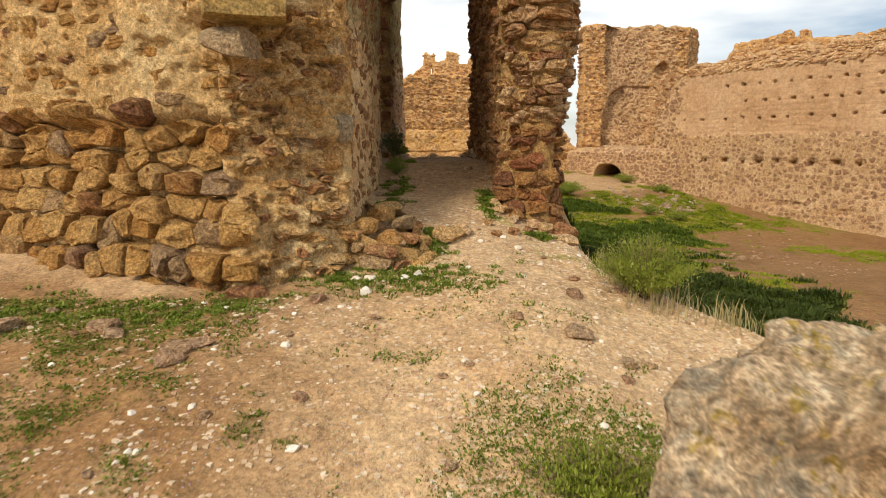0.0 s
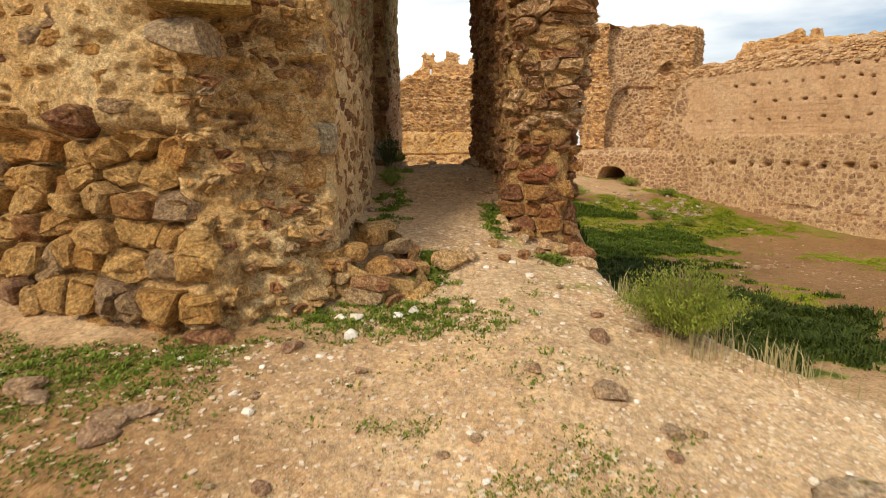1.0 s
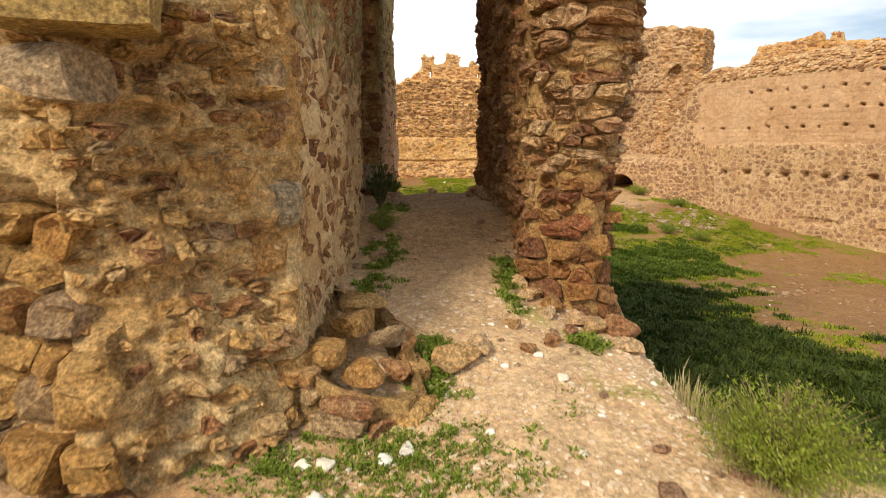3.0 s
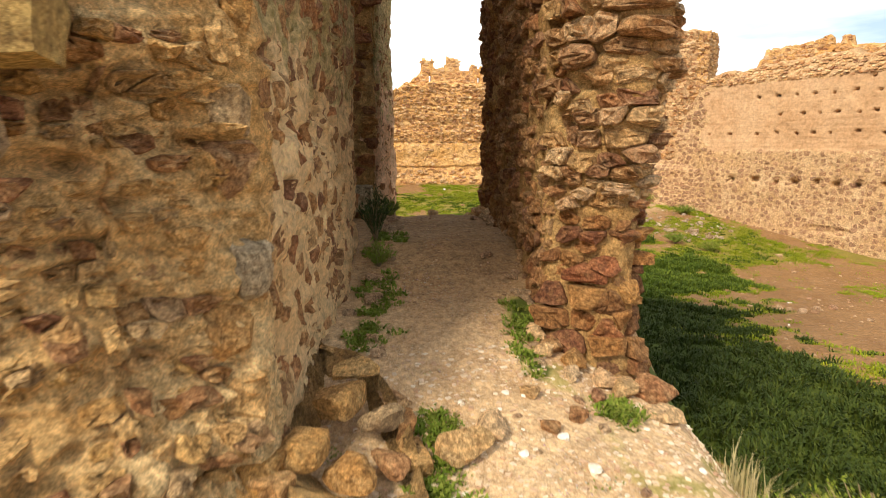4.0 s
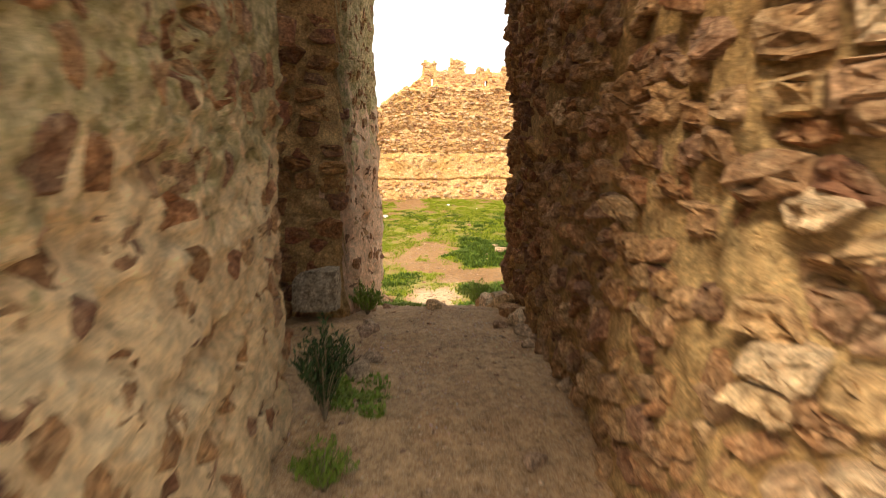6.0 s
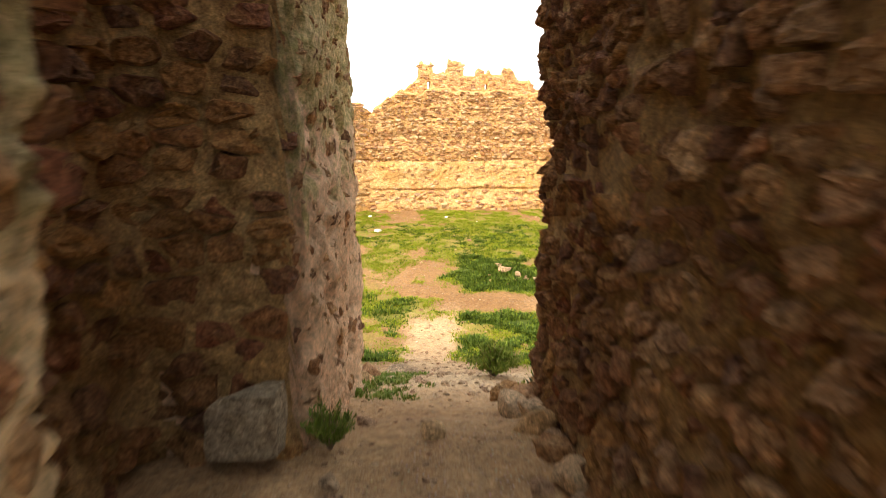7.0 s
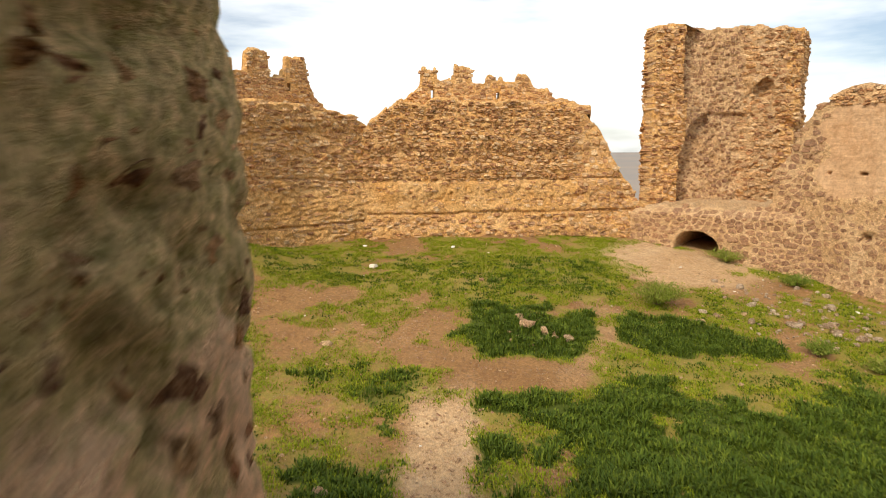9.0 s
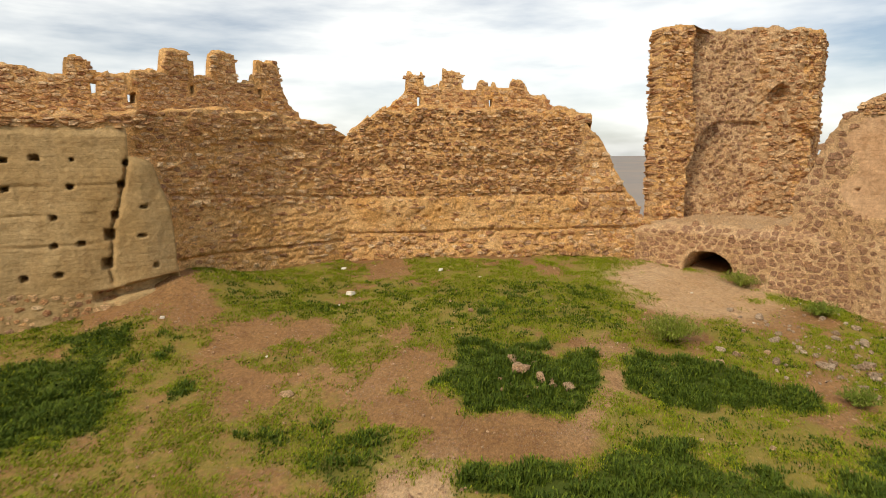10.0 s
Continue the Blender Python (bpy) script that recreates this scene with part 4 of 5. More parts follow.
def lobe_edge(Z):
    """Where the smooth rammed earth gives way to rubble: a tongue of it bellies out towards the ground."""
    return np.interp(Z, [0.3, 0.8, 1.8, 2.5, 3.3, 3.8, 3.95, 4.05], [WC[2] + 0.98, WC[2] + 0.90, WC[2] + 0.90, WC[2] + 0.86, WC[2] + 0.60, WC[2] + 0.46, WC[2] + 0.30, WC[2] - 0.16])


LEFT_HOLES = [(7.07, 4.03, 0.10), (6.36, 3.98, 0.08), (7.93, 3.96, 0.04), (6.32, 3.19, 0.08), (7.84, 3.22, 0.08), (7.38, 2.38, 0.08), (7.31, 1.58, 0.08),
              (7.99, 1.62, 0.10), (6.55, 0.76, 0.09), (7.38, 0.79, 0.09), (9.59, 2.58, 0.07), (9.51, 1.74, 0.06), (9.73, 0.85, 0.07)]
CRACK_HOLES = [(3.87, 0.07), (3.25, 0.09), (2.38, 0.09), (1.83, 0.13), (1.0, 0.13)]


def crack(Z):
    return np.interp(Z, [0.4, 1.0, 1.3, 2.05, 2.6, 3.25, 3.87, 4.2], [8.66, 8.62, 8.72, 8.79, 8.99, 9.15, 9.31, 9.36]) + 0.03 * fbm(np.asarray(Z) * 2.5, 1.0, 0, 3, 21)


def left_wall_relief(S, Z):
    edge = lobe_edge(Z)
    d = 0.10 * step(4.9, 4.6, Z) * step(edge + 0.10, edge - 0.08, S) + 0.24 * step(4.6, 0.0, Z) * step(edge + 0.12, edge - 0.10, S)
    tongue = step(edge + 0.1, edge - 0.15, S) * step(crack(Z), crack(Z) + 0.15, S) * step(4.05, 3.8, Z)
    d = d + 0.10 * tongue
    d = d - 0.14 * step(0.05, 0.015, np.abs(S - crack(Z))) * step(4.15, 3.9, Z) * step(0.3, 0.6, Z)
    for z, w in CRACK_HOLES:
        d = d + hole(S, Z, float(crack(z)) - 0.03, z, w, w * 1.1, 0.5)
    for s, z, w in LEFT_HOLES:
        d = d + hole(S, Z, s, z, w, w * 0.75, 0.5)
    for k, z in enumerate((4.0, 3.2, 2.4, 1.6, 0.8)):
        for j in range(6):
            d = d + hole(S, Z, 5.5 - 0.9 * j - 0.4 * (k % 2), z + 0.04 * math.sin(j * 3 + k), 0.08, 0.06, 0.45)
    for z in (3.25, 2.45, 1.6):
        d = d - 0.045 * step(0.05, 0.012, np.abs(Z - z - 0.05 * fbm(S * 1.1, z, 0, 3, 14))) * step(crack(Z), crack(Z) - 0.3, S) * step(-0.25, 0.15, fbm(S * 0.9, z * 2.0, 0, 2, 16))
    rub = step(edge, edge + 0.4, S)
    d = d - 0.10 * rub * step(4.9, 4.2, Z) + 0.15 * step(WC[3] - 1.0, WC[3] + 0.5, S) * step(2.5, 1.5, Z)
    d = d - 0.12 * step(0.07, 0.02, np.abs(Z - 0.78 - 0.06 * fbm(S, 1, 0, 3, 3))) * rub - 0.10 * step(0.07, 0.02, np.abs(Z - 2.9 + 0.06 * (S - WC[2]) - 0.05 * fbm(S, 7, 0, 3, 3))) * rub
    d = d + 0.07 * rub * fbm(S * 5.0, Z * 11.0, 0, 3, 19)
    d = d - 0.14 * step(0.09, 0.03, np.abs(Z - 4.45 - 0.08 * fbm(S * 0.8, 9, 0, 3, 3))) * rub * step(-0.1, 0.25, fbm(S * 0.7, 4.0, 0, 2, 18))
    # eaten foot
    d = d - 0.40 * step(0.20, 0.10, np.abs(Z - 0.02 - 0.35 * step(8.0, 10.2, S) - 0.05 * fbm(S * 1.5, 3, 0, 3, 6))) * step(8.1, 8.4, S) * step(WC[2] + 0.95, WC[2] + 0.7, S)
    return d + 0.06 * fbm(S * 0.5, Z * 0.5, 0, 3, 78)



curtain_left = Wall("wall_left", LEFTWALL, 1.3, const(-1.6), lambda s: np.interp(s, [0, 6.4, 10.2, 11.5, WC[3] + 0.2, 15.7, 16.2, WC[4], WC[5]], [5.2, 5.2, 5.35, 5.45, 5.5, 5.35, 5.15, 4.85, 4.7]) + crumble(s, 0.14, 9),
                    left_wall_relief, 0.045, M_TAPIAL_PALE, "weathered rammed-earth curtain wall with rows of beam holes", seed=9, rough=0.05)
curtain_left.ob.data.materials.append(M_MORTAR_FAR)
st = curtain_left.lay(WC[2] + 0.1, WC[5], 2.2, 5.6, (0.13, 0.42), (0.08, 0.18), 33, 0.82, (0.01, 0.04), (0.0, 0.07), 0.02, 0.015, False, tilt=0.2, keep=lambda s, z: s > lobe_edge(z) + 0.05)
st += curtain_left.lay(WC[2] + 0.1, WC[5], -0.3, 2.2, (0.14, 0.46), (0.09, 0.19), 34, 0.42, (0.015, 0.06), (0.0, 0.035), 0.02, 0.015, False, keep=lambda s, z: s > lobe_edge(z) + 0.05)
st += curtain_left.lay(0, WC[2] + 0.6, 4.86, 5.6, (0.14, 0.40), (0.07, 0.15), 35, 0.95, (0.006, 0.03), (0.02, 0.14), 0.025, 0.02, False, tilt=0.15)
st += curtain_left.lay(0, WC[2] - 0.4, -0.9, 0.30, (0.16, 0.38), (0.13, 0.24), 36, 0.8, (0.03, 0.06), (0.0, 0.02), 0.02, 0.01, False)
curtain_left.stones(st, M_STONE_FAR, (-6.5, 36.0, 4.5))


def second_material(wall, test):
    """Faces that pass test(along the wall, height) take the wall's second material."""
    n = len(wall.ob.data.polygons)
    c = np.zeros(n * 3, np.float32)
    wall.ob.data.polygons.foreach_get("center", c)
    c = c.reshape(-1, 3)
    best, along = np.full(n, 1e9), np.zeros(n)
    for k in range(len(wall.pts) - 1):
        a, u = wall.pts[k], wall.pts[k + 1] - wall.pts[k]
        q = np.clip(((c[:, :2] - a) @ u) / (u @ u), 0, 1)
        d = np.hypot(*(c[:, :2] - a - q[:, None] * u).T)
        along = np.where(d < best, wall.cum[k] + q * np.hypot(*u), along)
        best = np.minimum(best, d)
    wall.ob.data.polygons.foreach_set("material_index", test(along, c[:, 2]).astype(np.int32))


second_material(curtain_left, lambda s, z: (s > lobe_edge(z)) | (z > 4.86 + 0.06 * np.sin(s * 5)))

RIGHTWALL = [(12.75, 36.75), (13.9, 34.8), (18.4, 27.2), (25.5, 15.2)]
RC = np.concatenate([[0], np.cumsum(np.hypot(*np.diff(np.array(RIGHTWALL), axis=0).T))])


RIGHT_HOLES = [(4.45, (4.5, 5.4, 6.3, 7.1, 7.9, 8.8, 9.7, 10.4, 10.9)), (3.6, (5.6, 6.7, 7.4, 8.1, 9.0, 9.6, 10.3, 11.0)),
               (2.75, (2.0, 3.1, 4.5, 5.5, 6.45, 7.2, 7.9, 9.0, 10.0, 10.9)), (5.0, (9.4, 10.2, 11.0))]
BASE_HOLES = (3.4, 4.6, 5.65, 6.5, 7.5, 8.3, 9.2, 10.3, 11.3)


def right_wall_relief(S, Z):
    d = 0.05 * step(2.05, 1.85, Z + 0.10 * np.sin(S * 0.7)) * step(1.6, 2.4, S) + 0.10 * step(-0.6, -1.7, Z)
    d = d - 0.55 * np.clip((Z - 5.25) / 0.9, 0, 1) * step(2.4, 3.6, S) + 0.06 * step(2.2, 1.7, S)
    for z, along in RIGHT_HOLES:
        for k, a in enumerate(along):
            d = d + hole(S, Z, a, z + 0.05 * math.sin(k * 3.0), 0.07 + 0.03 * (k % 2), 0.05, 0.4)
    for j in range(12):
        for z in (4.45, 3.6, 2.75):
            d = d + hole(S, Z, 12.0 + 1.1 * j + 0.2 * math.sin(j * 7 + z), z, 0.08, 0.05, 0.4)
    for k, a in enumerate(BASE_HOLES):
        d = d + hole(S, Z, a, 0.55 + 0.05 * math.sin(k * 2.0), 0.12 + 0.05 * (k % 2), 0.10, 0.35)
        d = d - 0.10 * step(1.0, 0.4, np.hypot((S - a - 0.1) / 0.32, (Z - 0.62) / 0.22))
    d = d - 0.10 * step(0.20, 0.10, np.abs(Z + 1.55 - 0.1 * np.sin(S))) * step(0.05, 0.3, fbm(S * 0.9, 8.0, 0, 2, 12))
    return d + 0.06 * fbm(S * 0.5, Z * 0.5, 0, 3, 79) + 0.035 * fbm(S * 2.4, Z * 1.6, 0, 3, 81)


right_top = prof([0, 0.54, 1.0, 1.5, 2.2, 2.8, 4.5, 8, 12, 25], [2.7, 3.45, 4.6, 5.15, 5.55, 5.75, 6.0, 6.1, 6.05, 6.0])
curtain_right = Wall("wall_right", RIGHTWALL, 1.6, const(-3.0), lambda s: right_top(s) + crumble(s, 0.20, 10),
                     right_wall_relief, 0.055, M_TAPIAL_WARM, "warm rammed-earth curtain wall on a rubble base", seed=10, rough=0.05)
curtain_right.ob.data.materials.append(M_MORTAR_PALE)
second_material(curtain_right, lambda s, z: (z > 5.15 + 0.10 * np.sin(s * 2.3)) | (z < 1.95 + 0.08 * np.sin(s * 2.1)) | (s < 1.75 + 0.25 * np.sin(z * 4)))
st = curtain_right.lay(0.3, RC[3] - 1, -2.3, 1.95, (0.18, 0.42), (0.16, 0.31), 37, 0.86, (0.03, 0.075), (-0.01, 0.02), 0.015, 0.01, False)
st += curtain_right.lay(0.1, RC[1] + 0.4, 1.9, 5.6, (0.18, 0.42), (0.14, 0.27), 38, 0.88, (0.02, 0.05), (0.0, 0.05), 0.02, 0.012, False,
                        keep=lambda s, z: s < 1.75 + 0.25 * math.sin(z * 4))
curtain_right.stones(st, M_STONE_MAUVE, (15.0, 33.0, 1.0))
st = curtain_right.lay(0.5, RC[3] - 1, 5.15, 6.2, (0.10, 0.30), (0.07, 0.14), 39, 0.92, (0.008, 0.03), (0.0, 0.12), 0.02, 0.02, False, tilt=0.15)
curtain_right.stones(st, M_STONE_FAR, (15.0, 33.0, 5.6), 120)

TERRACE = [(8.1, 39.8), (10.4, 37.9), (12.6, 36.0), (14.3, 34.6)]
TC = np.concatenate([[0], np.cumsum(np.hypot(*np.diff(np.array(TERRACE), axis=0).T))])


def terrace_relief(S, Z):
    c = 2.78
    arch = np.where(Z > -0.5, np.hypot((S - c) / np.where(S < c, 0.82, 0.90), (Z + 0.5) / 0.70), np.abs(S - c) / 0.86)
    return -4.2 * step(1.08, 0.92, arch + 0.10 * fbm(S * 3, Z * 3, 0, 3, 5)) + 0.10 * step(-0.2, -0.8, Z) - 0.5 * step(0.9, 1.3, Z)


terrace = Wall("wall_terrace", TERRACE, 5.5, const(-1.6), lambda s: np.interp(s, [0, 1.5, 3.75, 6.5], [1.05, 1.22, 1.15, 1.5]) + crumble(s, 0.16, 11), terrace_relief, 0.06, M_MORTAR_PALE,
               "low rubble terrace wall with a dark arched drain", seed=12, rough=0.07)
st = terrace.lay(0, TC[3], -1.1, 1.6, (0.18, 0.40), (0.14, 0.25), 41, 0.95, (0.018, 0.045), (0.0, 0.04), 0.02, 0.012, False,
                 keep=lambda s, z: not (abs(s - 2.78) < 0.95 and z < 0.25))
terrace.stones(st, M_STONE_MAUVE, (10.5, 37.8, 0.0))

# ---------------------------------------------------------------- parapets with merlons, set back on the wall tops
def parapet(name, line, base, xs, ys, label, seed, slits=()):
    def top(s):
        t = np.interp(s, xs, ys) + crumble(s, 0.13, seed, 0.2)
        for a, z0, z1 in slits:
            t = np.where(np.abs(np.asarray(s) - a) < 0.075, z0, t)
        return t

    def whole(s, z):
        return not any(abs(s - a) < 0.15 and z0 - 0.06 < z < z1 + 0.05 for a, z0, z1 in slits)
    w = Wall(name, line, 0.5, const(base), top, lambda S, Z: 0.0 * S, 0.04, M_MORTAR_FAR, label, seed=seed, rough=0.05)
    st = w.lay(0, xs[-1], base, max(ys), (0.14, 0.34), (0.07, 0.15), seed + 50, 0.95, (0.008, 0.025), (0.0, 0.05), 0.02, 0.015, False, keep=whole)
    w.stones(st, M_STONE_FAR, (0.0, 39.5, 6.5), 120)
    for a, z0, z1 in slits:
        head = max(float(np.interp(a, xs, ys)) - 0.02, z1 + 0.15)
        c = w.points(np.array([a]), np.array([0.5 * (z1 + head)]), np.array([-0.25]))[0]
        d = w.points(np.array([a + 0.1]), np.array([z1]), np.array([-0.25]))[0] - w.points(np.array([a - 0.1]), np.array([z1]), np.array([-0.25]))[0]
        q = turn_z(math.atan2(d[1], d[0])) @ np.diag([0.13, 0.25, 0.5 * (head - z1) + 0.03])
        rock_object("lintel", BLOCKS, int(a * 10), c, q, M_MORTAR_FAR, w.ob)
    return w


parapet("wall_parapet_far", [(-2.4, 39.4), (6.4, 40.5)], 5.2,
        [0, 0.4, 0.85, 1.25, 1.32, 1.37, 2.0, 2.05, 2.68, 2.75, 3.47, 3.54, 4.17, 4.22, 4.85, 4.92, 5.5, 5.57, 5.9, 6.25, 6.93, 7.1, 7.66, 8.8],
        [5.5, 5.7, 6.0, 6.4, 6.5, 7.10, 7.05, 6.55, 6.55, 7.15, 7.12, 6.5, 6.42, 6.75, 6.66, 6.45, 6.47, 6.88, 6.82, 6.38, 6.25, 5.95, 5.8, 5.5],
        "broken parapet with small worn merlons", 14, ((1.82, 5.87, 6.22), (2.72, 5.68, 5.88), (4.68, 5.82, 6.15)))
parapet("wall_parapet_left", [(-17.5, 29.6), (-11.5, 33.1), (-9.1, 34.3), (-5.1, 38.93)], 5.0,
        [0, 5.2, 5.3, 6.0, 6.1, 7.12, 7.31, 7.88, 7.9, 8.58, 8.62, 9.24, 10.66, 10.77, 11.55, 11.6, 12.3, 12.4, 13.15, 13.2, 13.95, 14.06, 14.88, 14.98, 15.33, 15.6],
        [6.5, 6.5, 6.9, 6.85, 6.65, 6.59, 6.42, 6.42, 6.91, 6.95, 6.47, 6.53, 6.62, 7.32, 7.34, 6.55, 6.56, 7.36, 7.40, 6.47, 6.47, 7.38, 7.36, 6.6, 5.8, 5.6],
        "crenellated parapet with three worn merlons", 15, ((8.61, 5.85, 6.22), (9.55, 5.62, 5.92), (9.68, 5.62, 5.95), (11.56, 6.0, 6.3), (14.1, 6.05, 6.32)))
parapet("wall_parapet_right", [(15.6, 34.6), (20.0, 27.9), (27.0, 16.2)], 5.2,
        [0, 0.2, 0.45, 0.5, 1.2, 2.2, 3.1, 3.15, 3.45, 3.5, 3.9, 3.95, 4.25, 4.35, 5.4, 8.0, 11.0, 22.0],
        [5.8, 6.25, 6.35, 6.70, 6.78, 6.82, 6.88, 7.06, 7.04, 6.64, 6.62, 6.92, 6.90, 6.50, 6.42, 6.5, 6.5, 6.5],
        "broken rubble parapet above a ledge", 16, ((3.6, 6.15, 6.42),))

# ---------------------------------------------------------------- tower
TOWER = [(11.4, 45.6), (9.40, 42.4), (9.18, 42.1), (16.25, 42.1), (16.4, 42.25), (17.9, 44.1), (17.6, 45.6)]
KC = np.concatenate([[0], np.cumsum(np.hypot(*np.diff(np.array(TOWER), axis=0).T))])


def tower_relief(S, Z):
    """A wing stands proud of the back wall; the springing of a lost vault grows out of it, over a shallow arched panel."""
    x = S - KC[2] + 9.18
    front = step(KC[2] + 0.08, KC[2] + 0.20, S) * step(KC[4] + 0.1, KC[3], S)
    edge = np.interp(Z, [1.0, 3.5, 4.1, 4.68, 5.05, 5.32, 5.42, 5.6, 5.8, 5.95, 9.3], [10.62, 10.70, 10.90, 11.22, 11.66, 12.25, 12.10, 11.5, 11.1, 10.76, 10.72])
    edge = edge + 0.07 * fbm(Z * 2.2, 1.0, 0, 3, 92)
    mass = step(edge + 0.05, edge - 0.05, x) * np.interp(x, [10.8, 11.4, 12.3], [0.92, 0.62, 0.18])
    low = np.interp(x, [13.8, 14.15, 14.4, 14.75, 15.1, 15.3, 15.6, 16.2], [7.3, 6.35, 6.55, 6.85, 6.55, 6.1, 5.4, 4.7]) + 0.10 * fbm(x * 3, 2.0, 0, 3, 93)
    ragged = step(low - 0.06, low + 0.06, Z) * step(13.75, 14.2, x)
    nib = step(1.1, 0.8, np.hypot((x - 14.72) / 0.42, (Z - 6.35) / 0.42))
    panel = step(10.4, 10.7, x) * step(14.1, 13.95, x) * step(5.35, 5.22, Z + 0.04 * (x - 12.8) ** 2)
    return front * (mass + (0.28 + 0.10 * fbm(x * 2, Z * 2, 0, 3, 94)) * ragged - 0.22 * nib * (1 - ragged) - 0.18 * panel * (1 - step(0, 0.1, mass))) + 0.05 * fbm(S * 2, Z * 2, 0, 3, 91)


tower = Wall("tower", TOWER, 0, const(0.6), lambda s: 9.15 + crumble(s, 0.16, 13), tower_relief, 0.055,
             M_MORTAR_FAR, "tall broken tower of ochre rubble with a lost vault", "tower", kind="structure", seed=13, rough=0.10, pits=0.09, close=True, detail=0.030)
st = tower.lay(KC[1] - 0.6, KC[2] + 1.7, 0.8, 9.05, (0.14, 0.38), (0.08, 0.18), 45, 0.88, (0.01, 0.035), (0.0, 0.10), 0.02, 0.015, False, tilt=0.2)
st += tower.lay(KC[2] + 4.6, KC[5], 0.8, 9.05, (0.14, 0.38), (0.09, 0.19), 47, 0.82, (0.01, 0.035), (0.0, 0.08), 0.02, 0.015, False, tilt=0.15)
tower.stones(st, M_STONE_FAR, (10.0, 41.2, 4.0), 200)
st = tower.lay(KC[2] + 1.7, KC[2] + 4.6, 0.8, 9.05, (0.16, 0.36), (0.12, 0.23), 46, 0.88, (0.02, 0.05), (-0.01, 0.035), 0.02, 0.010, False)
tower.stones(st, M_STONE_MAUVE, (12.3, 42.1, 4.0), 200)
tower.ob.data.materials.append(M_MORTAR_PALE)
second_material(tower, lambda s, z: (s > KC[2] + 1.75) & (s < KC[3] - 0.6))


# ---------------------------------------------------------------- plants
def blades(places, high, wide, count, spread, seed, lean=0.5, tall=1.0):
    """Tufts of narrow blades, two triangles a blade."""
    r = np.random.default_rng(seed)
    P = np.repeat(np.asarray(places), count, 0)
    n = len(P)
    a, rad = r.uniform(0, 6.283, n), spread * np.sqrt(r.random(n))
    root = P + np.stack([np.cos(a) * rad, np.sin(a) * rad, np.zeros(n)], 1)
    h = r.uniform(*high, n) * (np.repeat(tall, count) if np.ndim(tall) else tall)
    b = a + r.normal(0, 0.9, n)
    tilt = r.uniform(0.05, lean, n)
    d = np.stack([np.cos(b), np.sin(b), np.zeros(n)], 1)
    side = np.stack([-np.sin(b), np.cos(b), np.zeros(n)], 1) * (wide * r.uniform(0.6, 1.3, n))[:, None]
    up = np.array([0, 0, 1.0])
    mid = root + d * (h * tilt * 0.35)[:, None] + up * (h * 0.6)[:, None]
    tip = root + d * (h * tilt)[:, None] + up * (h * (1 - 0.25 * tilt))[:, None]
    V = np.stack([root - side, root + side, mid + side * 0.8, mid - side * 0.8, tip], 1).reshape(-1, 3)
    k = np.arange(n)[:, None] * 5
    return V, [k + np.array([[0, 1, 2, 3]]), k + np.array([[3, 2, 4]])]


def scatter(n, box, weight, seed):
    r = np.random.default_rng(seed)
    x, y = r.uniform(box[0], box[1], n), r.uniform(box[2], box[3], n)
    ok = r.random(n) < weight(x, y)
    x, y = x[ok], y[ok]
    return np.stack([x, y, ground_z(x, y) - 0.01], 1)


def free(x, y):
    """0 inside the gatehouse walls."""
    inside = ((x < -0.95) & (y > 5.1) & (y < 15)) | ((x > 0.8) & (x < 1.9) & (y > 7.9) & (y < 13.5))
    return np.where(inside, 0.0, 1.0)


lush = scatter(80000, (-12, 16, 9, 36), lambda x, y: step(0.42, 0.95, green(x, y) + 0.25 * fbm(x * 1.9, y * 1.9, 0, 3, 39)) * free(x, y), 61)
tall = 0.5 + 1.1 * step(-0.5, 0.5, fbm(lush[:, 0] * 2.3, lush[:, 1] * 2.3, 0, 3, 52)) * step(0.5, 0.9, green(lush[:, 0], lush[:, 1]))
# blades up to y 19 take a darker green than the yard's
for part_, mat_, label_ in ((lush[:, 1] > 19.0, M_GRASS, "lush dark green grass growing in patches over the yard"), (lush[:, 1] <= 19.0, M_DARK_GREEN, "dense dark green growth in the hollow beside the pier")):
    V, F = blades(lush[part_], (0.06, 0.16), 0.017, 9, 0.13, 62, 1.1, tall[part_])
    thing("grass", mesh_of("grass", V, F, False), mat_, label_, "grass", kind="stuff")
thin = scatter(230000, (-14, 17, 12, 40), lambda x, y: 0.95 * step(0.08, 0.42, green(x, y)) * step(1.0, 0.6, green(x, y)) * step(-0.35, 0.25, fbm(x * 2.2, y * 2.2, 0, 3, 36)) * free(x, y), 63)
V, F = blades(thin, (0.025, 0.08), 0.011, 6, 0.15, 64, 1.1)
thing("grass", mesh_of("grass", V, F, False), M_GRASS_LIGHT, "short yellow-green grass scattered over bare earth", "grass", kind="stuff")


def weeds(x, y):
    m = fbm(x * 1.1, y * 1.1, 0, 4, 44)
    edge = step(1.3, 0.2, np.abs(y - (5.0 + 0.12 * np.abs(x)))) * (x < 0.0)
    side = step(-1.6, -2.6, x) * step(0.0, 0.25, m)
    fleck = step(0.18, 0.5, fbm(x * 3.1, y * 3.1, 0, 4, 46)) * (0.75 * step(0.6, -1.2, x) + 0.12)
    mat = step(1.25, 0.7, np.hypot((x - 0.95) / 0.85, (y - 2.9) / 0.95) + 0.5 * m)
    return np.clip(0.5 * edge * step(-0.05, 0.3, m) + 0.4 * side + fleck + 1.0 * mat, 0, 1) * free(x, y)


low = scatter(44000, (-6.5, 2.2, 1.2, 6.6), weeds, 65)
V, F = blades(low, (0.010, 0.035), 0.008, 8, 0.08, 66, 1.5)
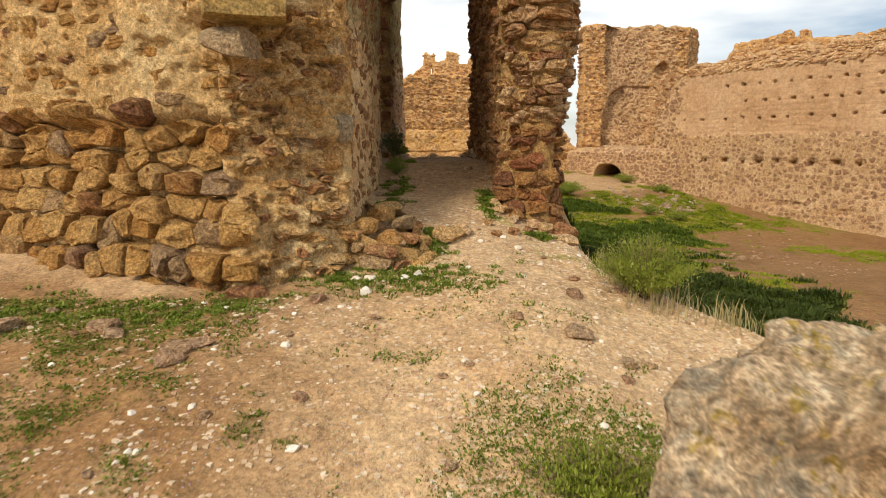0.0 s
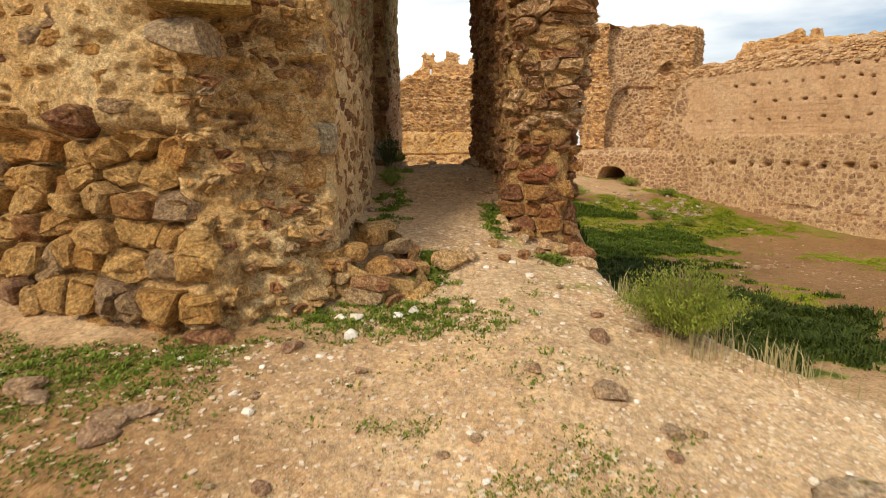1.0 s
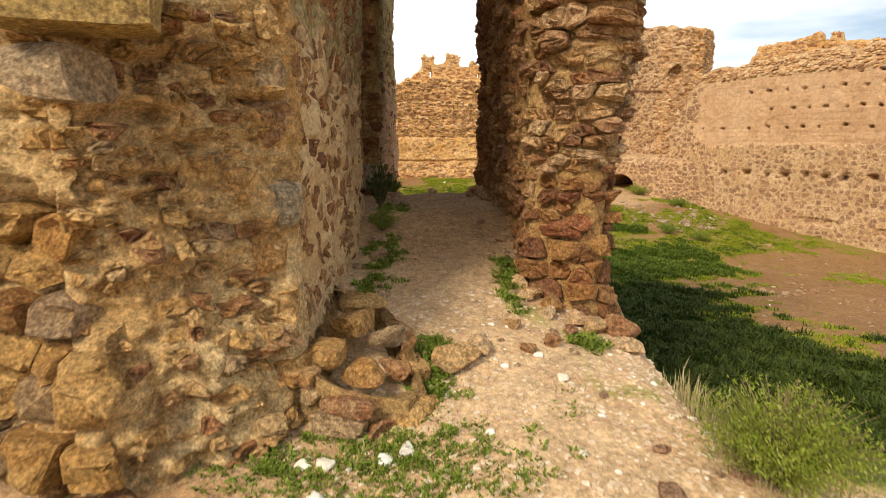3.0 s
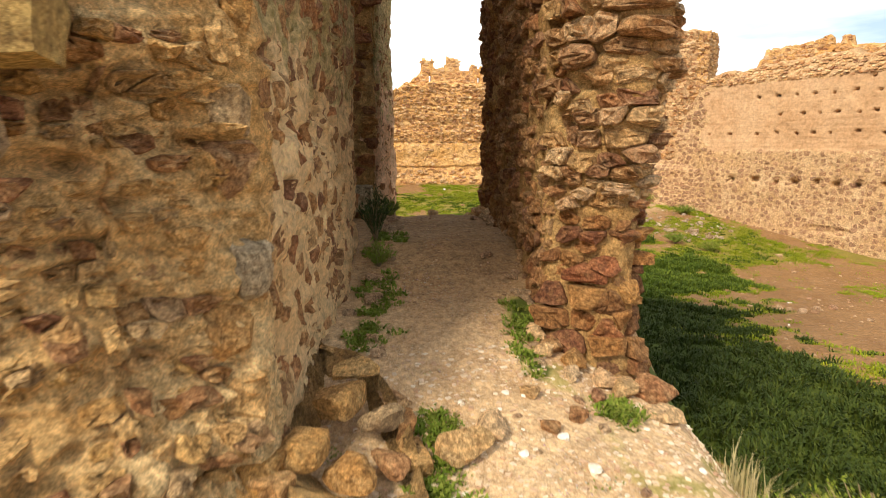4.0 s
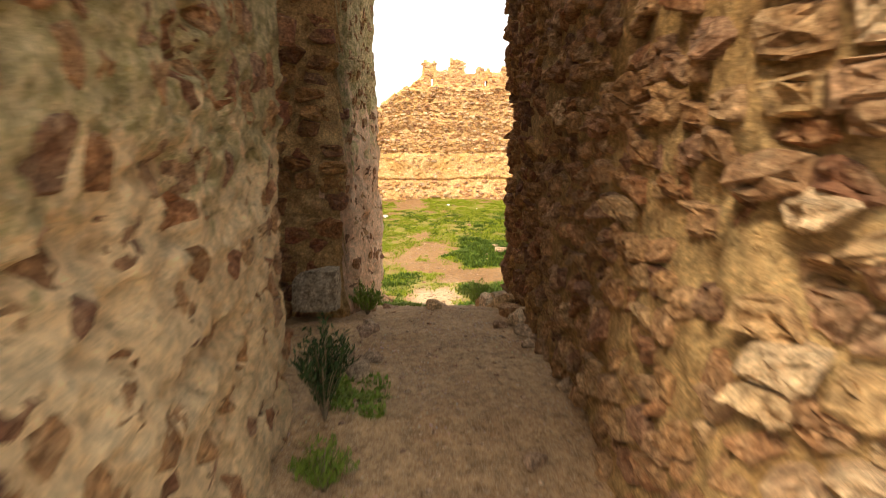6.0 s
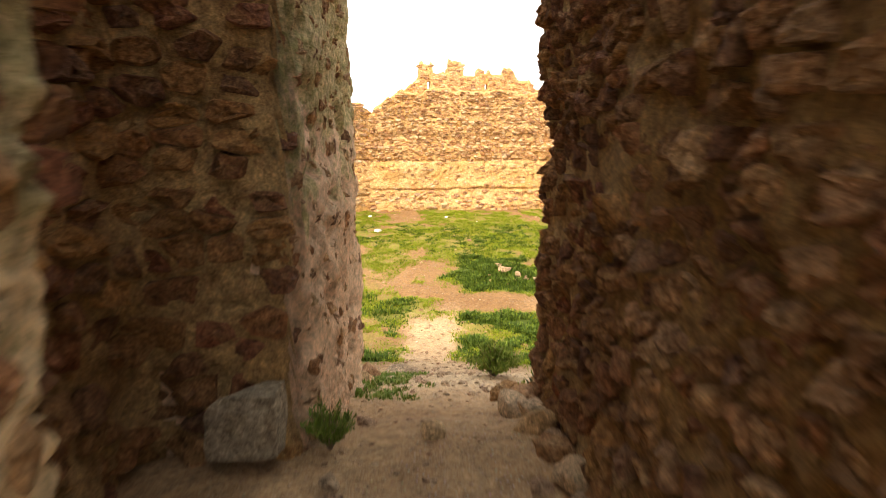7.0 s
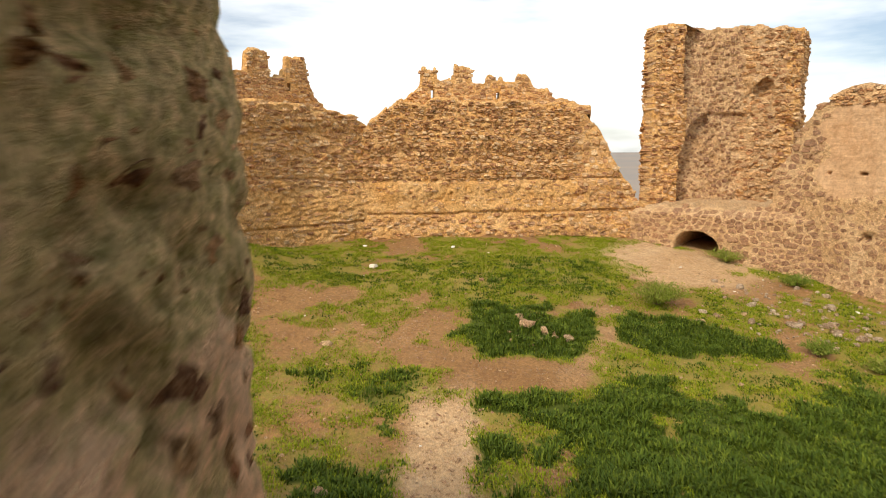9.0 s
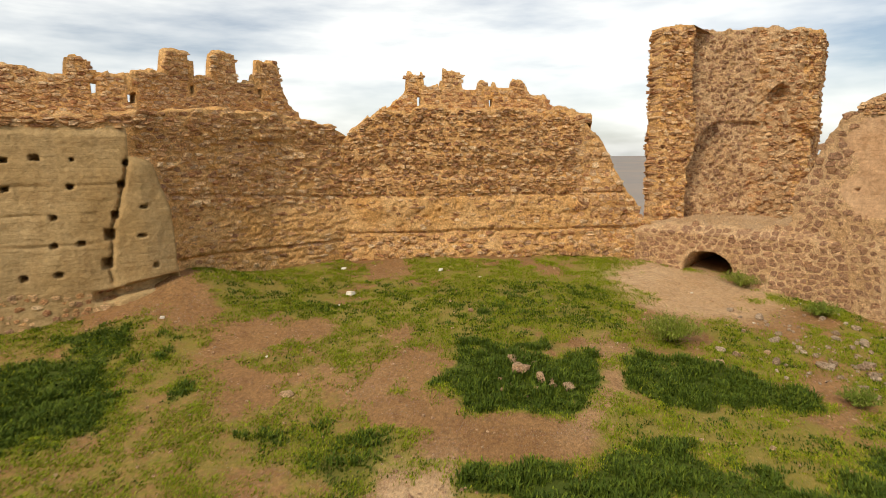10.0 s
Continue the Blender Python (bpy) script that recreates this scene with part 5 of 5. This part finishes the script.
thing("weeds", mesh_of("weeds", V, F, False), M_HERB, "low grey-green weeds creeping over the stony earth", "weeds", kind="stuff")


def bush(name, at, radius, height, seed, mats, label, stems=90, leaves=26, leaf=0.022):
    """Stems fan out from the root and carry small leaves."""
    r = np.random.default_rng(seed)
    root = new(name)
    root.location = at
    tagged(root, label, "shrub")
    sv, sf, lv, lf = [], [], [], []
    for k in range(stems):
        a, lean = r.uniform(0, 6.283), math.sqrt(r.random()) * 1.05
        h = height * r.uniform(0.65, 1.1)
        end = np.array([math.cos(a) * radius * lean, math.sin(a) * radius * lean, h * (1 - 0.35 * lean * lean)])
        bend = np.array([math.cos(a) * radius * lean * 0.35, math.sin(a) * radius * lean * 0.35, h * 0.55])
        t = np.linspace(0, 1, 5)[:, None]
        line = 2 * t * (1 - t) * bend + t * t * end
        w = 0.004
        for p, q in zip(line[:-1], line[1:]):
            n0 = len(sv)
            sd = np.array([-math.sin(a), math.cos(a), 0]) * w
            sv += [p - sd, p + sd, q + sd * 0.7, q - sd * 0.7]
            sf.append([n0, n0 + 1, n0 + 2, n0 + 3])
        for j in range(leaves):
            u = r.uniform(0.25, 1.0)
            p = 2 * u * (1 - u) * bend + u * u * end + r.normal(0, 0.02, 3) * radius * 2
            d = r.normal(size=3)
            d[2] = abs(d[2]) + 0.8
            d /= np.linalg.norm(d)
            e = np.cross(d, r.normal(size=3))
            e /= np.linalg.norm(e)
            l = leaf * r.uniform(0.7, 1.5)
            n0 = len(lv)
            lv += [p, p + d * l + e * l * 0.32, p + d * l * 2.2, p + d * l - e * l * 0.32]
            lf.append([n0, n0 + 1, n0 + 2, n0 + 3])
    thing("branchwork", mesh_of("branchwork", sv, np.array(sf), False), M_TWIG, parent=root)
    thing("foliage", mesh_of("foliage", lv, np.array(lf), False), mats, parent=root)
    return root


def on_ground(x, y, lift=0.0):
    return (x, y, float(ground_z(x, y)) + lift)


bush("broom_bush", on_ground(2.15, 5.65, -0.05), 0.62, 0.68, 71, M_BUSH, "green broom bush with dry grass tips beside the path", 230, 75, 0.012)
bush("shrub", on_ground(0.55, 15.7, -0.03), 0.38, 0.42, 72, M_HERB, "grey-green shrub on the ramp past the gap", 110, 30)
bush("shrub", on_ground(-0.76, 9.95, -0.03), 0.20, 0.66, 73, M_DARK_LEAF, "dark shrub at the foot of the passage wall", 60, 30, 0.018)
bush("shrub", on_ground(-0.68, 9.45, -0.03), 0.20, 0.30, 81, M_HERB, "low green shrub at the foot of the passage wall", 45, 26, 0.016)
bush("shrub", on_ground(6.5, 31.5, -0.03), 0.95, 0.80, 74, M_BUSH, "olive-green shrub with dry tips in the yard", 170, 36, 0.03)
bush("shrub", on_ground(11.1, 36.9, -0.03), 0.85, 0.55, 75, M_BUSH, "pale green shrub beside the arched drain", 100, 30, 0.03)
bush("shrub", on_ground(9.8, 28.4, -0.03), 0.55, 0.5, 78, M_HERB, "grey-green shrub among the scree stones", 80, 26, 0.03)
bush("shrub", on_ground(12.4, 34.2, -0.03), 0.6, 0.5, 79, M_HERB, "grey-green shrub among the scree stones", 80, 26, 0.03)
bush("shrub", on_ground(10.9, 27.6, -0.03), 0.5, 0.45, 80, M_BUSH, "pale green shrub at the edge of the scree", 80, 26, 0.03)
bush("shrub", on_ground(0.95, 2.75, -0.03), 0.45, 0.30, 76, M_BUSH, "low flowering herb beside the boulder", 170, 40, 0.014)
bush("shrub", on_ground(0.55, 2.40, -0.03), 0.36, 0.26, 77, M_BUSH, "low green herb on stony earth", 120, 30, 0.014)

bush("shrub", on_ground(-0.78, 12.25, -0.02), 0.17, 0.32, 82, M_HERB, "small green plant at the foot of the passage wall", 60, 26, 0.016)

dry = scatter(1100, (1.9, 6.0, 5.3, 7.0), lambda x, y: 0.5 * step(-0.2, 0.3, fbm(x, y, 0, 3, 48)), 69)
V, F = blades(dry, (0.15, 0.38), 0.005, 6, 0.10, 70, 0.7)
thing("dry_grass", mesh_of("dry_grass", V, F, False), M_STRAW, "thin dry grass stalks on the bank beside the bush", "grass", kind="stuff")

# ---------------------------------------------------------------- loose stones
def loose(name, x, y, size, shapes, k, mat, label, category="stone", group="", sink=0.35):
    a = rng.uniform(0, 6.283)
    m = turn_z(a) @ np.diag(size)
    ob = rock_object(name, shapes, k, (x, y, float(ground_z(x, y)) + size[2] * (1 - 2 * sink)), m, mat)
    return tagged(ob, label, category, group)


v, f = rock_mesh("boulder", 305, 40, 12, 2.4)
e = v / np.linalg.norm(v, axis=1, keepdims=True)
v = v + e * (0.30 * fbm(v[:, 0] * 2.2, v[:, 1] * 2.2, v[:, 2] * 2.2, 5, 6) + 0.13 * fbm(v[:, 0] * 7, v[:, 1] * 7, v[:, 2] * 7, 4, 7) - 0.16 * np.abs(fbm(v[:, 0] * 3, v[:, 1] * 3 + 5, v[:, 2] * 3, 3, 8)))[:, None]
b = thing("boulder", mesh_of("boulder", v, f), M_BOULDER, "large grey-ochre boulder with yellow lichen beside the path", "boulder")
b.matrix_basis = pose(1.92, 1.78, 0.16, 6, -22, 25) @ Matrix.Diagonal((1.15, 0.9, 1.05, 1))

b2 = [(-0.80, 5.47, 0.070), (-0.68, 5.48, 0.075), (-0.68, 5.20, 0.085), (-0.20, 5.62, 0.075), (-0.33, 5.55, 0.07), (-0.55, 4.72, 0.05), (1.25, 4.52, 0.13),
      (1.55, 4.25, 0.08), (1.52, 4.02, 0.06), (1.80, 4.35, 0.05), (1.35, 5.35, 0.10), (0.72, 4.75, 0.07), (-1.10, 4.95, 0.09), (-1.98, 3.98, 0.11),
      (-2.02, 3.85, 0.12), (-1.85, 4.10, 0.09), (-2.75, 4.40, 0.13), (-2.60, 4.25, 0.10), (-3.60, 4.30, 0.15), (-0.92, 3.12, 0.05), (0.30, 3.70, 0.04), (-0.72, 16.65, 0.24), (-0.45, 16.2, 0.13)]
for k, (x, y, s) in enumerate(b2):
    pale = k in (0, 1, 2, 3, 4, 19, 20)
    s = s * 0.8 if pale else s
    loose("stone", x, y, (s * 1.2, s * 0.9, s * 0.6), ROCKS, k, M_WHITE if pale else M_LOOSE,
          "white limestone lump lying on the path" if pale else "flat brown stone half sunk in the path", group="stones lying on the path")
spots = scatter(230, (-5.0, 2.6, 1.4, 7.0), lambda x, y: 0.5 * free(x, y), 83)
for k, p in enumerate(spots):
    s = 0.014 + 0.045 * rng.random() ** 2
    loose("stone", p[0], p[1], (s * rng.uniform(0.9, 1.5), s, s * rng.uniform(0.5, 0.8)), ROUND_LOW, k, M_WHITE if k % 3 == 0 else M_LOOSE,
          "small pale stone lying on the path" if k % 3 == 0 else "small brown stone lying on the path", group="stones lying on the path")

# rubble along the feet of the passage walls
for k in range(46):
    left = k % 2
    y = rng.uniform(6.9, 12.8)
    x = (-0.86 + abs(rng.normal(0, 0.16))) if left else (0.84 - abs(rng.normal(0, 0.13)))
    if not left and y < 7.7:
        x += 0.3
    s = rng.uniform(0.03, 0.10)
    loose("stone", x, y, (s * 1.3, s, s * 0.7), ROCKS, k, M_LOOSE, "broken stone at the foot of the passage wall", group="rubble in the passage")
for k, (x, y, s) in enumerate([(1.70, 7.66, 0.19), (1.46, 7.66, 0.13), (1.28, 7.70, 0.11), (1.08, 7.85, 0.12), (0.92, 8.00, 0.11), (0.80, 8.20, 0.10), (1.74, 7.40, 0.12), (1.60, 7.35, 0.08), (1.20, 7.45, 0.07), (1.00, 7.62, 0.08),
                               (0.72, 13.45, 0.16), (0.80, 13.75, 0.15), (0.78, 14.05, 0.12), (0.92, 14.4, 0.13), (-0.95, 14.9, 0.12), (-0.9, 15.4, 0.14), (-0.14, 12.4, 0.09), (0.56, 12.5, 0.13), (0.60, 12.8, 0.17), (0.52, 13.15, 0.15), (0.58, 13.5, 0.17), (0.5, 13.9, 0.14), (0.62, 12.1, 0.12), (0.64, 11.7, 0.13), (0.95, 7.05, 0.08), (0.62, 7.25, 0.07), (0.30, 6.75, 0.12), (0.12, 6.55, 0.16), (0.70, 6.85, 0.07), (0.82, 7.9, 0.09)]):
    loose("stone", x, y, (s * 1.25, s * 0.95, s * 0.8), ROCKS, k, M_STONE_PIER, "ochre block fallen at the foot of a wall", group="blocks at the pier", sink=0.25)
STUB = [(-1.0, 5.95), (-0.60, 5.80), (-0.20, 5.90), (-0.08, 6.12), (-0.14, 6.45), (-0.40, 7.05), (-0.70, 7.6), (-1.0, 7.75)]
SC = np.concatenate([[0], np.cumsum(np.hypot(*np.diff(np.array(STUB + STUB[:1]), axis=0).T))])
stub = Wall("wall_stub", STUB, 0, const(-0.25), prof([0, SC[1], SC[2], SC[3], SC[4], SC[5], SC[6], SC[7], SC[8]], [0.62, 0.46, 0.36, 0.34, 0.46, 0.62, 0.66, 0.72, 0.62]), lambda S, Z: 0.06 * step(0.3, 0.0, Z),
            0.03, M_MORTAR_PIER, "low broken stub of mortared rubble at the wall foot", seed=19, rough=0.07, close=True, pits=0.05)
st = stub.lay(0, SC[7], -0.05, 0.75, (0.16, 0.40), (0.09, 0.20), 71, 1.0, (0.004, 0.016), (0.01, 0.11), 0.02, 0.012, tilt=0.25)
stub.stones(st, M_STONE_CORE, (-0.3, 5.9, 0.3))
for k, (x, y, z, s) in enumerate([(-0.22, 6.00, 0.20, 0.20), (-0.80, 6.22, 0.60, 0.17), (-0.52, 6.15, 0.46, 0.14), (-0.42, 6.60, 0.56, 0.15), (-0.70, 6.75, 0.64, 0.19), (-0.30, 6.35, 0.42, 0.12), (-0.62, 7.2, 0.68, 0.15)]):
    q = turn_z(0.5 + k) @ np.diag([s * 1.25, s * 0.9, s * 0.62])
    rock_object("stone", ROCKS, k + 3, (x, y, z), q, M_STONE_CORE, stub.ob)


# stones in the yard
yard = scatter(300, (-11, 14, 15, 37.5), lambda x, y: 0.32 * free(x, y) * (1 - 0.8 * step(0.5, 0.9, green(x, y))), 84)
for k, p in enumerate(yard):
    s = 0.03 + 0.11 * rng.random() ** 3
    loose("stone", p[0], p[1], (s * rng.uniform(0.9, 1.5), s, s * rng.uniform(0.5, 0.8)), ROCKS_LOW, k, M_WHITE if k % 4 == 0 else M_LOOSE,
          "pale stone lying in the yard" if k % 4 == 0 else "brown stone lying in the yard", group="stones in the yard")
for cx, cy, n, sp, lab in ((2.2, 29.0, 15, 0.50, "small heap of pale pinkish blocks in the grass"), (10.2, 19.6, 18, 0.7, "low heap of reddish stones on bare earth"), (11.3, 32.4, 70, 1.1, "scree of grey stones below the curtain wall"),
                           (10.0, 30.4, 40, 0.9, "scree of grey stones below the curtain wall"), (11.6, 30.4, 40, 0.9, "scree of grey stones below the curtain wall")):
    heap = new("stone_heap")
    heap.location = (cx, cy, float(ground_z(cx, cy)))
    tagged(heap, lab, "stone heap")
    for k in range(n):
        x, y, s = rng.normal(0, sp * 1.15), rng.normal(0, sp * 0.8), (0.05 if n == 15 else 0.03) + 0.12 * rng.random() ** (2 if n == 15 else 3)
        z = float(ground_z(cx + x, cy + y)) - heap.location[2] + s * 0.35 + (0.10 * math.exp(-(x * x + y * y) / (sp * sp)) if n == 15 else 0.0)
        rock_object("stone", ROCKS_LOW, k, (x, y, z), turn_z(rng.uniform(0, 6.28)) @ np.diag([s * rng.uniform(1.0, 1.6), s, s * rng.uniform(0.7, 1.0)]), M_SCREE if "grey" in lab else M_LOOSE, heap)


def gravel(places, low, span, power, label, seed, mat=M_PEBBLE):
    r = np.random.default_rng(seed)
    out = []
    for p in places:
        s = low + span * r.random() ** power
        out.append((p + [0, 0, s * 0.3], turn_z(r.uniform(0, 6.28)) @ np.diag([s * r.uniform(0.8, 1.6), s, s * r.uniform(0.5, 0.9)])))
    joined_rocks("gravel", GRIT if len(out) > 20000 else ROUND_LOW, out, mat, label=label, category="gravel")


gravel(scatter(80000, (-4.8, 4.0, 1.2, 7.9), lambda x, y: (0.30 + 0.7 * step(-0.25, 0.35, fbm(x * 1.3, y * 1.3, 0, 3, 2) + 0.25 * x)) * free(x, y), 81), 0.004, 0.016, 4.0,
       "pale gravel strewn over the earth path", 91)
gravel(scatter(4500, (-0.95, 0.9, 8.6, 20.5), lambda x, y: 0.6 * free(x, y), 85), 0.005, 0.02, 3.0, "brown grit on the floor of the passage", 92, M_LOOSE)
gravel(scatter(900, (-4.8, 3.6, 1.2, 7.6), lambda x, y: (0.25 + 0.6 * step(-0.3, 0.5, fbm(x * 0.9, y * 0.9, 0, 3, 4) + 0.3 * x)) * free(x, y), 86), 0.007, 0.024, 2.5,
       "white pebbles strewn over the earth path", 94, M_WHITE)
gravel(scatter(9000, (-12, 16, 14, 38), lambda x, y: 0.6 * (1 - step(0.3, 0.8, green(x, y))) * free(x, y), 82), 0.010, 0.04, 3.5, "scattered small stones over the yard", 93, M_LOOSE)

gravel(scatter(3000, (-1.3, 1.2, 14, 26), lambda x, y: 0.6 * free(x, y) * step(1.1, 0.2, np.abs(x + 0.15)), 87), 0.007, 0.045, 4.0, "pale broken stone on the track past the gap", 95, M_LOOSE)

# tufts at the wall feet
feet = np.array([(x, y, float(ground_z(x, y))) for x, y in [(rng.normal(-0.62, 0.09), rng.choice([8.1, 8.6, 9.0, 10.2]) + rng.normal(0, 0.16)) for _ in range(70)] + [(rng.normal(0.70, 0.05) - 0.03 * (k % 3), rng.uniform(7.5, 8.7)) for k in range(26)]
                 + [(rng.normal(-0.05, 0.07), rng.uniform(6.0, 7.0)) for _ in range(40)] + [(rng.normal(1.28, 0.10), rng.normal(7.30, 0.08)) for _ in range(30)] + [(rng.normal(-0.7, 0.2), rng.uniform(13.8, 17.0)) for _ in range(80)]])
V, F = blades(feet, (0.015, 0.05), 0.012, 34, 0.09, 67, 1.6)
thing("weeds", mesh_of("weeds", V, F, False), M_HERB, "bright green weeds along the foot of the walls", "weeds", kind="stuff")
strip = np.array([(x, y, float(ground_z(x, y))) for x, y in [(rng.normal(-0.45, 0.5), rng.normal(5.55, 0.22)) for _ in range(210)] + [(rng.uniform(-4.5, -1.5), rng.normal(4.72, 0.22)) for _ in range(150)]])
strip = strip[(strip[:, 0] > -5)]
V, F = blades(strip, (0.012, 0.045), 0.009, 22, 0.07, 68, 1.5)
thing("weeds", mesh_of("weeds", V, F, False), M_HERB, "green weeds in a strip before the wall", "weeds", kind="stuff")
